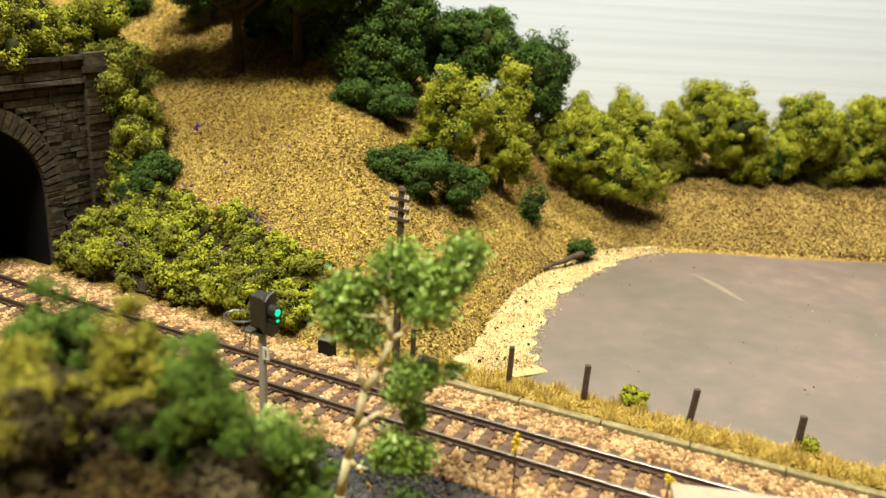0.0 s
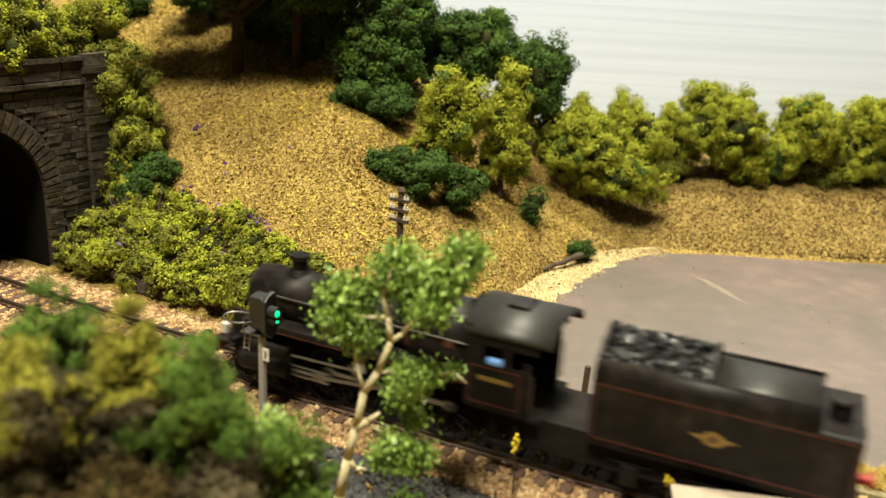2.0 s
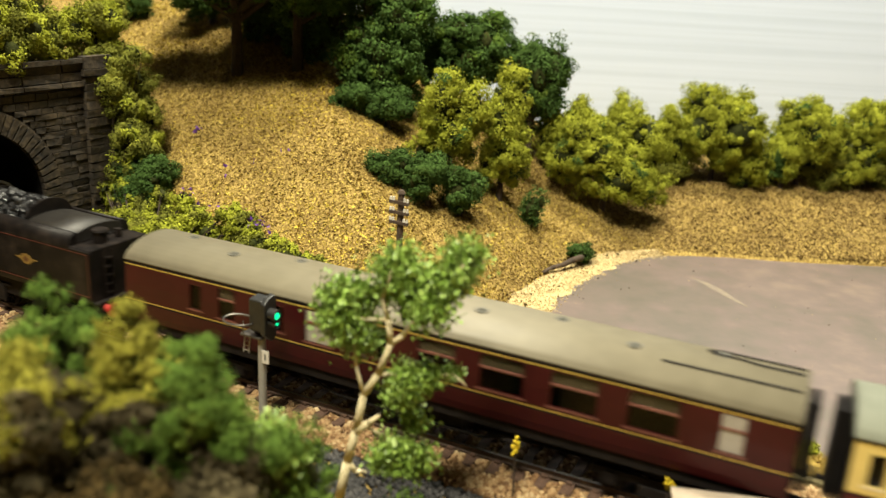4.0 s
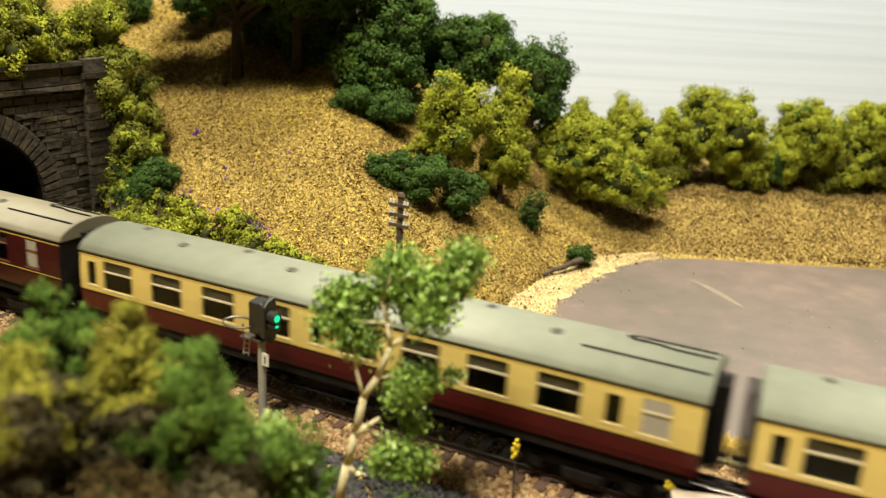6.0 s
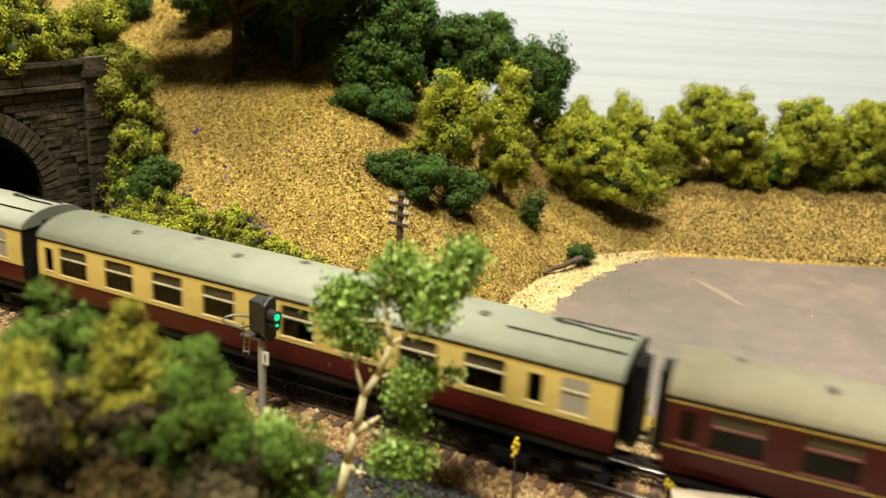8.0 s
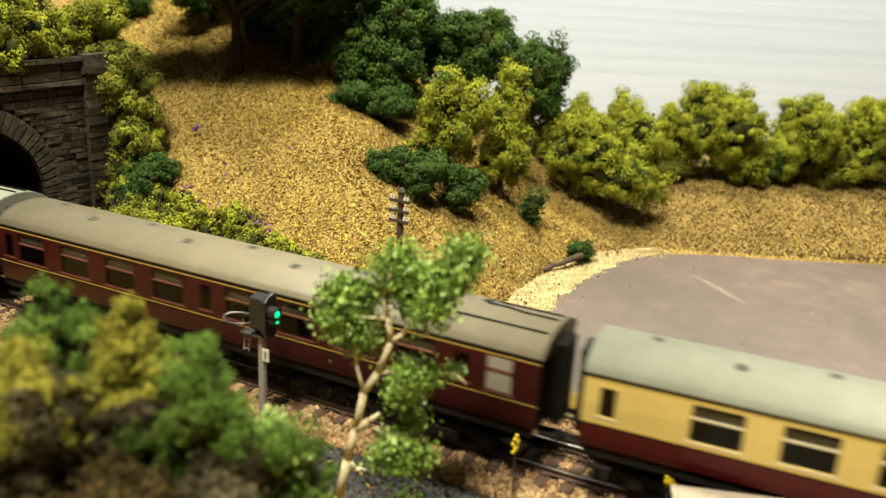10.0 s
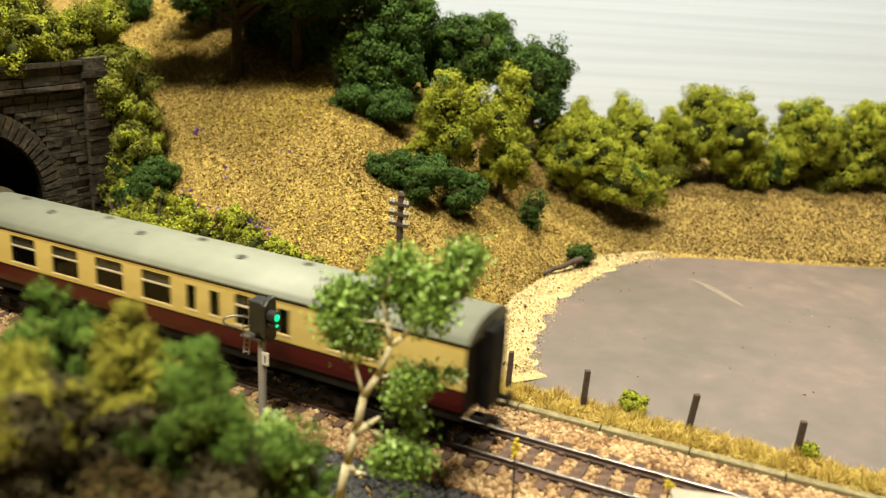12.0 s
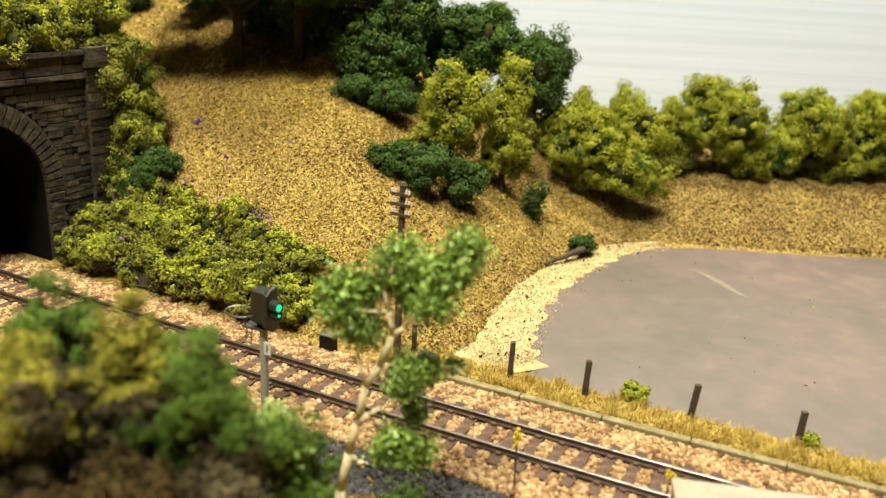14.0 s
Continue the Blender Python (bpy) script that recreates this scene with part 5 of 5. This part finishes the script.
def locomotive():
    """Black mixed-traffic engine: boiler, cab and running gear. Front at -x; rail level at z = 0."""
    ob = thing("steam_locomotive", label="satin black steam locomotive with red-lined boiler bands", category="locomotive")
    C = 36.4
    bm = bmesh.new()
    rod(bm, (-59, 0, C), (-30, 0, C), 10.6, 10.6, 36)
    rod(bm, (-60.5, 0, C), (-59, 0, C), 9.8, 10.6, 36)
    smoke = round_off(part("smokebox", bm, M_LOCO, ob, "matt black smokebox"))
    bm = bmesh.new()
    rod(bm, (-61.4, 0, C), (-60.4, 0, C), 7.5, 8.4, 28)
    rod(bm, (-62.8, 0, C), (-61.2, 0, C), 0.7, 0.7, 8)
    box(bm, -62.2, -61.4, -4.5, 4.5, C - 0.4, C + 0.4)
    part("smokebox_door", bm, M_LOCO, smoke)
    bm = bmesh.new()
    rod(bm, (-42, 0, C + 9.6), (-42, 0, C + 12.0), 5.2, 3.6, 20)
    rod(bm, (-42, 0, C + 12.0), (-42, 0, C + 16.0), 3.4, 3.8, 20)
    rod(bm, (-42, 0, C + 16.0), (-42, 0, C + 17.6), 4.4, 4.2, 20)
    part("chimney", bm, M_LOCO, smoke)
    bm = bmesh.new()
    rod(bm, (-30, 0, C), (14, 0, C + 0.8), 10.6, 12.0, 36)
    boiler = round_off(part("boiler", bm, M_LOCO, ob, "satin black tapered boiler"))
    for x in (-30, -22, -8, 12):
        q = (x + 30) / 44
        bm = bmesh.new()
        rod(bm, (x - 0.7, 0, C + 0.8 * q), (x + 0.7, 0, C + 0.8 * q), 10.85 + 1.4 * q, 10.85 + 1.4 * q, 36)
        part("boiler_band", bm, M_BAND if x > -30 else M_LOCO, boiler, "dull red-lined boiler band")
    bm = bmesh.new()
    ball(bm, (-0.5, 0, C + 12.2), 5.2, 3, (1.25, 1, 1.0))
    rod(bm, (-0.5, 0, C + 9), (-0.5, 0, C + 12.6), 6.6, 6.0, 24)
    part("dome", bm, M_LOCO, boiler, "rounded black dome", smooth=True)
    for x, r in ((-26, 1.6), (-14, 1.5)):
        bm = bmesh.new()
        rod(bm, (x, 0, C + 10), (x, 0, C + 12.2), r + 1.0, r, 12)
        part("top_feed", bm, M_LOCO, boiler)
    bm = bmesh.new()
    prism(bm, [(-13.4, 27.5), (-13.6, 36), (-12.6, 42), (-9.5, 47.2), (-5, 49.4), (0, 50.0), (5, 49.4), (9.5, 47.2), (12.6, 42), (13.6, 36), (13.4, 27.5)], 13.5, 37)
    fire = round_off(part("firebox", bm, M_LOCO, ob, "round-shouldered black firebox"))
    for y in (-2.6, 2.6):
        bm = bmesh.new()
        rod(bm, (33, y, 49), (33, y, 53), 1.2, 1.0, 10)
        part("safety_valve", bm, M_LOCO, fire)
    for side in (-1, 1):
        bm = bmesh.new()
        box(bm, 27, 30.4, *sorted((side * 13.3, side * 13.9)), 37.4, 39.8, 0.1)
        part("works_plate", bm, M_BAND, fire, "small dull red plate")
        bm = bmesh.new()
        limb(bm, [(14, side * 9.3, 47.8), (20, side * 9.8, 47.4), (28, side * 9.6, 47.6), (36, side * 8.4, 48.4)], 0.5, 0.5, 6)
        rod(bm, (22, side * 9.0, 47.0), (22, side * 10.4, 48.6), 0.9, 0.8, 8)
        rod(bm, (31, side * 8.6, 47.4), (31, side * 10.0, 48.9), 0.9, 0.8, 8)
        part("feed_pipe", bm, M_HANDRAIL, fire, "dull steel pipe with two caps")
        bm = bmesh.new()
        limb(bm, [(-50, side * 11.0, C + 3.2), (-16, side * 11.9, C + 3.4), (14, side * 12.9, C + 3.8), (37, side * 13.8, C + 4.0)], 0.35, 0.35, 6)
        part("handrail", bm, M_HANDRAIL, boiler, "thin dull steel handrail")
        bm = bmesh.new()
        limb(bm, [(-34, side * 11.2, C - 3.5), (-10, side * 12.0, C - 4.5), (12, side * 12.9, C - 5)], 0.55, 0.55, 6)
        part("pipe", bm, M_LOCO, boiler)
        bm = bmesh.new()
        limb(bm, [(-52, side * 8.5, C + 6.8), (-47, side * 10.4, C - 1), (-44, side * 11.0, 31)], 0.8, 0.8, 8)
        part("steam_pipe", bm, M_LOCO, smoke)
    # running plate
    bm = bmesh.new()
    box(bm, -58, 37, -16.5, 16.5, 28.6, 29.6, 0.2)
    for side in (-1, 1):
        box(bm, -58, 37, *sorted((side * 15.9, side * 16.7)), 26.8, 29.8, 0.2)
    box(bm, -73, -64, -16.5, 16.5, 17.0, 18.2, 0.3)
    plate = part("running_plate", bm, M_LOCO, ob, "high black running plate")
    for side in (-1, 1):
        bm = bmesh.new()
        box(bm, -58, 37, *sorted((side * 16.72, side * 16.8)), 27.2, 27.55)
        part("lining", bm, M_BAND, plate, "thin red line along the valance")
        bm = bmesh.new()
        q = [bm.verts.new(c) for c in ((-58, side * 15.6, 29.6), (-66, side * 15.6, 18), (-65, side * 15.6, 18), (-57, side * 15.6, 29.6))]
        w = [bm.verts.new(v.co + Vector((0, -side * 1.0, 0))) for v in q]
        bm.faces.new(q), bm.faces.new(w[::-1])
        for i in range(4):
            bm.faces.new((q[i], q[(i + 1) % 4], w[(i + 1) % 4], w[i]))
        bmesh.ops.recalc_face_normals(bm, faces=bm.faces)
        part("front_step", bm, M_LOCO, plate)
    bm = bmesh.new()
    box(bm, -74, -72.5, -15.5, 15.5, 11.0, 17.6, 0.3)
    beam = part("buffer_beam", bm, M_RED, ob, "red buffer beam")
    for y in (-11, 11):
        bm = bmesh.new()
        rod(bm, (-79.5, y, 14), (-75, y, 14), 1.7, 2.2, 14)
        part("buffer_shank", bm, M_RED, beam)
        bm = bmesh.new()
        rod(bm, (-81, y, 14), (-79.5, y, 14), 3.4, 3.4, 18)
        part("buffer_head", bm, M_LOCO, beam)
    bm = bmesh.new()
    box(bm, -84, -75, -5, 5, 7, 8.2, 0.3)
    part("coupling", bm, M_LOCORUST, beam)
    for y in (-10.5, 10.5):
        bm = bmesh.new()
        box(bm, -72, -69.6, y - 1.4, y + 1.4, 18.2, 22.6, 0.4)
        part("lamp", bm, M_WHITE, beam, "small white lamp")
    # cab
    for side in (-1, 1):
        bm = bmesh.new()
        y = side * 17.0
        for x0, x1, z0, z1 in ((37, 60, 20, 37), (37, 43, 37, 43.5), (50, 53, 37, 43.5), (37, 62, 43.5, 47), (58, 60, 37, 40)):
            box(bm, x0, x1, min(y, y - side * 0.9), max(y, y - side * 0.9), z0, z1)
        cs = part("cab_side", bm, M_LOCO, ob, "black cab side with open window")
        bm = bmesh.new()
        box(bm, 42, 54, *sorted((y, y + side * 0.12)), 30.6, 32.2)
        part("cab_panel", bm, M_EMBLEM, cs, "small brass-coloured cab panel")
        bm = bmesh.new()
        for a in ((38.4, 57, 22, 22.4), (38.4, 57, 35.4, 35.8), (38.4, 38.8, 22, 35.8), (56.6, 57, 22, 35.8)):
            box(bm, a[0], a[1], *sorted((y, y + side * 0.1)), a[2], a[3])
        part("cab_lining", bm, M_BAND, cs, "thin red lining")
        bm = bmesh.new()
        limb(bm, [(61, side * 16.6, 22), (61, side * 16.6, 36)], 0.35, 0.35, 6)
        part("handrail", bm, M_HANDRAIL, cs)
    bm = bmesh.new()
    box(bm, 37, 38, -16.5, 16.5, 20, 50)
    part("cab_front", bm, M_LOCO, ob)
    bm = bmesh.new()
    box(bm, 38, 64, -16.5, 16.5, 19, 20.4)
    part("cab_floor", bm, M_LOCORUST, ob)
    bm = bmesh.new()
    box(bm, 58, 82, -13.5, 13.5, 8, 20, 0.4)
    part("drag_box", bm, M_LOCORUST, ob, "sooty black drag box under the fall plate")
    bm = bmesh.new()
    prism(bm, [(-17.4, 46.6)] + [(17.6 * math.cos(a), 46.0 + 8.0 * math.sin(a)) for a in np.linspace(math.radians(165), math.radians(15), 13)] + [(17.4, 46.6), (16, 46.4)] + [(16.6 * math.cos(a), 45.2 + 7.7 * math.sin(a)) for a in np.linspace(math.radians(20), math.radians(160), 11)] + [(-16, 46.4)], 35, 67)
    roof = round_off(part("cab_roof", bm, M_CABROOF, ob, "dull dark grey cab roof"))
    bm = bmesh.new()
    box(bm, 46, 54, -5, 5, 53.4, 55.0, 0.5)
    part("roof_vent", bm, M_LOCO, roof)
    bm = bmesh.new()
    box(bm, 44.5, 50.5, -17.6, -14.5, 36.6, 39.0, 0.8)
    part("blue_bundle", bm, M_BLUE, ob, "small pale blue shape at the cab window")
    # wheels and rods
    bm = bmesh.new()
    for side in (-1, 1):
        box(bm, -70, 62, *sorted((side * 6.0, side * 7.0)), 6.5, 28)
    box(bm, -20, 34, -7, 7, 9, 29)
    part("frames", bm, M_LOCORUST, ob, "sooty black main frames")
    drivers = (-22, 3, 28)
    for x in drivers:
        wheel(ob, "driving_wheel", x, 11.4, side_rods=True)
    for x in (-62, -41):
        wheel(ob, "bogie_wheel", x, 5.8)
    for side in (-1, 1):
        bm = bmesh.new()
        box(bm, -58, -38, *sorted((side * 9.5, side * 15.6)), 10, 20.0, 1.4)
        rod(bm, (-59.5, side * 13, 12), (-37, side * 13, 12), 4.6, 4.6, 20)
        rod(bm, (-58, side * 13, 18.6), (-38, side * 13, 18.6), 3.0, 3.0, 16)
        part("cylinder", bm, M_LOCO, ob, "black outside cylinder")
        bm = bmesh.new()
        box(bm, -26, 26, *sorted((side * 11.9, side * 12.8)), -0.9, 0.9, 0.2)
        for x in (-25, 0, 25):
            rod(bm, (x, side * 11.5, 0), (x, side * 13.1, 0), 1.9, 1.9, 12)
        cr = part("coupling_rod", bm, M_STEEL, ob, "steel coupling rod")
        cr.matrix_basis = Matrix.Translation(Vector((3, 0, 11.4 - CRANK)) * MM)
        TURNING.append((cr, "coupling", 3, 11.4, side))
        bm = bmesh.new()
        box(bm, -29, 0, *sorted((side * 13.3, side * 14.1)), -0.7, 0.7, 0.2)
        rod(bm, (0, side * 13.2, 0), (0, side * 14.3, 0), 1.7, 1.7, 12)
        mr = part("connecting_rod", bm, M_STEEL, ob, "steel connecting rod")
        TURNING.append((mr, "connecting", 3, 11.4, side))
        bm = bmesh.new()
        box(bm, -2.4, 2.4, *sorted((side * 12.6, side * 14.2)), -1.9, 1.9, 0.3)
        rod(bm, (-12, side * 13.4, 0), (0, side * 13.4, 0), 0.7)
        ch = part("crosshead", bm, M_STEEL, ob, "steel crosshead and piston rod")
        TURNING.append((ch, "crosshead", 3, 11.4, side))
        for z in (14.0, 10.0):
            bm = bmesh.new()
            box(bm, -37, -20, *sorted((side * 12.8, side * 13.8)), z - 0.4, z + 0.4, 0.15)
            part("slide_bar", bm, M_STEEL, ob, "steel slide bar")
        bm = bmesh.new()
        rod(bm, (-4, side * 14.6, 13.0), (-10, side * 14.6, 21), 0.6)
        rod(bm, (-36, side * 14.6, 18.6), (-8, side * 14.6, 19.4), 0.5)
        part("valve_gear", bm, M_STEEL, ob, "steel valve gear")
        bm = bmesh.new()
        box(bm, -8, -4, *sorted((side * 12.8, side * 15.0)), 19, 25.5, 0.4)
        part("lubricator", bm, M_GREY, ob, "small grey lubricator box")
        bm = bmesh.new()
        box(bm, 46, 58, *sorted((side * 14.5, side * 17)), 7.5, 8.5, 0.2)
        box(bm, 47, 48.4, *sorted((side * 14.5, side * 15.2)), 8, 21)
        box(bm, 55.6, 57, *sorted((side * 14.5, side * 15.2)), 8, 21)
        part("cab_steps", bm, M_LOCORUST, ob)
    return ob


TURNING = []


def wheel(parent, name, x, r, side_rods=False):
    """A spoked wheel each side, built round its axle so that it can turn."""
    for side in (-1, 1):
        bm = bmesh.new()
        n = 28
        ring = []
        for rad, y in ((r, 10.3), (r, 7.8), (r - 1.3, 7.8), (r - 1.3, 10.3)):
            ring.append([bm.verts.new((rad * math.cos(6.2832 * i / n), side * y, rad * math.sin(6.2832 * i / n))) for i in range(n)])
        for k in range(4):
            a, b = ring[k], ring[(k + 1) % 4]
            for i in range(n):
                bm.faces.new((a[i], a[(i + 1) % n], b[(i + 1) % n], b[i]))
        bmesh.ops.recalc_face_normals(bm, faces=bm.faces)
        rod(bm, (0, side * 7.8, 0), (0, side * 11, 0), r * 0.2, r * 0.2, 12)
        spokes = 14 if side_rods else 9
        for i in range(spokes):
            a = 6.2832 * i / spokes
            rod(bm, (0, side * 9, 0), ((r - 1) * math.cos(a), side * 9, (r - 1) * math.sin(a)), 0.5, 0.4, 5)
        if side_rods:
            rod(bm, (CRANK, side * 9, 0), (CRANK, side * 13.2, 0), 1.3, 1.3, 10)
        ob = part(name, bm, M_LOCORUST, parent, "black spoked wheel")
        ob.matrix_basis = Matrix.Translation(Vector((x, 0, r)) * MM)
        TURNING.append((ob, "wheel", x, r, side))


CRANK = 4.0


def tender():
    ob = thing("locomotive_tender", label="black tender with coal load and red lining", category="tender")
    h = 39.5
    bm = bmesh.new()
    prism(bm, [(-16.2, 17.5), (-16.6, 20), (-16.6, 40.5), (-16.2, 43.2), (-15.0, 45.6), (-13.0, 47.0), (-12.4, 46.2), (-12.4, 42), (12.4, 42), (12.4, 46.2), (13.0, 47.0), (15.0, 45.6), (16.2, 43.2), (16.6, 40.5), (16.6, 20), (16.2, 17.5)], -h, h - 12)
    body = part("body", bm, M_LOCO, ob, "satin black high-sided tender tank")
    for f in body.data.polygons:
        f.use_smooth = abs(f.normal.x) < 0.5 and f.center.z > 0.0405
    bm = bmesh.new()
    prism(bm, [(-16.2, 17.5), (-16.6, 20), (-16.6, 40.5), (-15.6, 41.2), (15.6, 41.2), (16.6, 40.5), (16.6, 20), (16.2, 17.5)], h - 12, h)
    part("rear_tank", bm, M_LOCO, body, "low rear tank deck")
    arch = [(-12.3, 42), (-12.3, 47.5), (-9, 51.6), (-4, 53.4), (0, 53.8), (4, 53.4), (9, 51.6), (12.3, 47.5), (12.3, 42)]
    for x0, x1 in ((-h, -h + 1.4), (-5.5, -4.3)):
        bm = bmesh.new()
        prism(bm, arch, x0, x1)
        part("coal_plate", bm, M_LOCO, body, "arched black bunker plate")
    bm = bmesh.new()
    prism(bm, [(-12.3, 41.5), (-12.3, 45.8), (-9, 46.8), (-5, 47.5), (0, 47.8), (5, 47.5), (9, 46.8), (12.3, 45.8), (12.3, 41.5)], -4.3, h - 12.5)
    round_off(part("tank_top", bm, M_CABROOF, body, "dull black low tank top"))
    rng = np.random.default_rng(14)
    n = 900
    x, y = rng.uniform(-h + 2, -6, n), rng.uniform(-11.8, 11.8, n)
    z = 44.5 + 7.0 * (1 - (y / 13.0) ** 2) + rng.uniform(-1, 0.9, n)
    v, f = flake_arrays(np.stack([x, y, z], -1), 1.7, rng)
    tagged(raw("coal_load", v, f, M_COAL, ob, "heap of shiny coal"), kind="stuff")
    bm = bmesh.new()
    prism(bm, [(-12.2, 42), (-12, 44.6), (-7, 48.6), (0, 50.4), (7, 48.6), (12, 44.6), (12.2, 42)], -h + 1.4, -5.5)
    part("coal_bed", bm, M_COAL, ob)
    bm = bmesh.new()
    rod(bm, (h - 7, -4, 41), (h - 7, -4, 46.4), 3.2, 3.2, 18)
    rod(bm, (h - 7, -4, 46.4), (h - 7, -4, 47.2), 3.8, 3.4, 18)
    part("filler", bm, M_LOCO, body, "round water filler")
    bm = bmesh.new()
    rod(bm, (h - 7, 6, 41), (h - 7, 6, 45), 1.6, 1.6, 12)
    part("vent_dome", bm, M_LOCO, body)
    for side in (-1, 1):
        y = side * 16.62
        bm = bmesh.new()
        for a in ((-h + 1, h - 1, 20.2, 20.6), (-h + 1, h - 1, 39.3, 39.7), (-h + 1, -h + 1.4, 20.2, 39.7), (h - 1.4, h - 1, 20.2, 39.7)):
            box(bm, a[0], a[1], *sorted((y, y + side * 0.1)), a[2], a[3])
        part("lining", bm, M_BAND, ob, "thin red lining panel")
        bm = bmesh.new()
        ring = []
        for cx, cz in ((-7.5, 0.4), (-3.4, 0.8), (-2.4, 1.9), (0, 2.7), (2.4, 1.9), (3.4, 0.8), (7.5, 0.4), (3.4, -0.8), (2.2, -2.0), (0, -2.4), (-2.2, -2.0), (-3.4, -0.8)):
            ring.append((cx, cz))
        a = [bm.verts.new((-1 + cx, y, 30.0 + cz)) for cx, cz in ring]
        b = [bm.verts.new((-1 + cx, y + side * 0.12, 30.0 + cz)) for cx, cz in ring]
        bm.faces.new(a), bm.faces.new(b[::-1])
        for i in range(len(a)):
            bm.faces.new((a[i], a[(i + 1) % len(a)], b[(i + 1) % len(a)], b[i]))
        bmesh.ops.recalc_face_normals(bm, faces=bm.faces)
        em = part("emblem", bm, M_EMBLEM, ob, "worn dull gold emblem shape")
        bm = bmesh.new()
        rod(bm, (-1, y + side * 0.05, 30), (-1, y + side * 0.22, 30), 1.2, 1.2, 14)
        part("emblem_centre", bm, M_BAND, em, "dull red centre")
    bm = bmesh.new()
    box(bm, -h + 1, h - 1, -13, 13, 13.5, 17.8)
    for side in (-1, 1):
        box(bm, -h, h, *sorted((side * 12.4, side * 13.4)), 8, 17.6, 0.4)
        for x in (-25, 0, 25):
            box(bm, x - 3, x + 3, *sorted((side * 12.8, side * 14.6)), 4, 12, 0.6)
            box(bm, x - 7, x + 7, *sorted((side * 13.2, side * 14.4)), 12, 13.2, 0.3)
    part("tender_frame", bm, M_LOCORUST, ob, "sooty black tender frame")
    for x in (-25, 0, 25):
        wheel(ob, "tender_wheel", x, 6.8)
    bm = bmesh.new()
    box(bm, h - 0.2, h + 2.2, -16.3, 16.3, 11.5, 18.0, 0.3)
    beam = part("buffer_beam", bm, M_LOCO, ob)
    for y in (-11, 11):
        bm = bmesh.new()
        rod(bm, (h + 2, y, 14.5), (h + 6, y, 14.5), 1.8, 1.5, 12)
        part("buffer_shank", bm, M_RED, beam, "red buffer shank")
        bm = bmesh.new()
        rod(bm, (h + 6, y, 14.5), (h + 7, y, 14.5), 3.2, 3.2, 16)
        part("buffer_head", bm, M_RED, beam)
    bm = bmesh.new()
    for i in range(5):
        box(bm, h, h + 0.8, -9, -5, 20 + 4 * i, 20.6 + 4 * i)
    for y in (-9, -5):
        rod(bm, (h + 0.4, y, 18), (h + 0.4, y, 40), 0.35)
    part("ladder", bm, M_LOCO, body)
    bm = bmesh.new()
    box(bm, h, h + 6, -1.5, 1.5, 7.5, 9.5, 0.3)
    part("coupling", bm, M_LOCORUST, beam)
    return ob


def train():
    made = [locomotive(), tender()]
    made.append(coach("dark maroon brake coach with gold lining and tan roof", M_DARKMAROON, BRAKE_BACK))
    made.append(coach("maroon and cream saloon coach with grey roof", M_CREAM, OPEN_SALOON))
    made.append(copy_thing(made[3], Matrix.Identity(4)))
    made.append(coach("dark maroon saloon coach with gold lining and tan roof", M_DARKMAROON, OPEN_SALOON))
    made.append(coach("maroon and cream brake coach with grey roof", M_CREAM, BRAKE))
    return made


FRONT, SPEED, PITCH = 461.5, 149.0, 272.0


def on_line(s, half):
    """The pose of a vehicle whose two supports stand half to either side of s."""
    ax, ay, _ = line_at(s - half)
    bx, by, _ = line_at(s + half)
    return Matrix.Translation(Vector(((ax + bx) / 2, (ay + by) / 2, 0)) * MM) @ Matrix.Rotation(math.atan2(by - ay, bx - ax), 4, "Z")


def motions():
    spots = [(LOCO_AT, 30.0), (TENDER_AT, 28.0)] + [(129.0 + PITCH * k, 93.0) for k in range(5)]
    for ob, (place, half) in zip(VEHICLES, spots):
        rows = []
        for k in range(0, 29):
            t = k * 0.5
            rows.append((t, on_line(FRONT - SPEED * t + place, half)))
        walk(ob, rows)
    turn_wheels()


def turn_wheels():
    """Wheels roll with the train, and the rods follow the cranks of the driving wheels."""
    for ob, kind, x, r, side in TURNING:
        step = 3 if r > 8 else 1
        rows = []
        for k in range(0, 420 + step, step):
            t = min(k, 420) / FPS
            th = SPEED * t / r + (1.5708 if side > 0 else 0.0)
            px, pz = x + CRANK * math.cos(th), r + CRANK * math.sin(th)
            lean = math.asin((12.0 - pz) / 29.0)
            if kind == "wheel":
                rows.append((t, pose(x * MM, 0, r * MM, 0, -math.degrees(th), 0)))
            elif kind == "coupling":
                rows.append((t, pose(px * MM, 0, pz * MM)))
            elif kind == "connecting":
                rows.append((t, pose(px * MM, 0, pz * MM, 0, math.degrees(lean), 0)))
            else:
                rows.append((t, pose((px - 29.0 * math.cos(lean)) * MM, 0, 12.0 * MM)))
        walk(ob, rows)


LOCO_AT, TENDER_AT = -182.0, -62.0

build_room()
build_ground()
build_hill_over_tunnel()
build_pond()
build_kerb()
build_fence()
build_signal()
build_pole()
build_small_things()
build_birch()
build_foreground()
build_shrubs()
build_portal_growth()
build_grass()
build_waterside_plant()
build_sand_grains()
VEHICLES = train()
build_portal()
build_track()
build_flock()
motions()
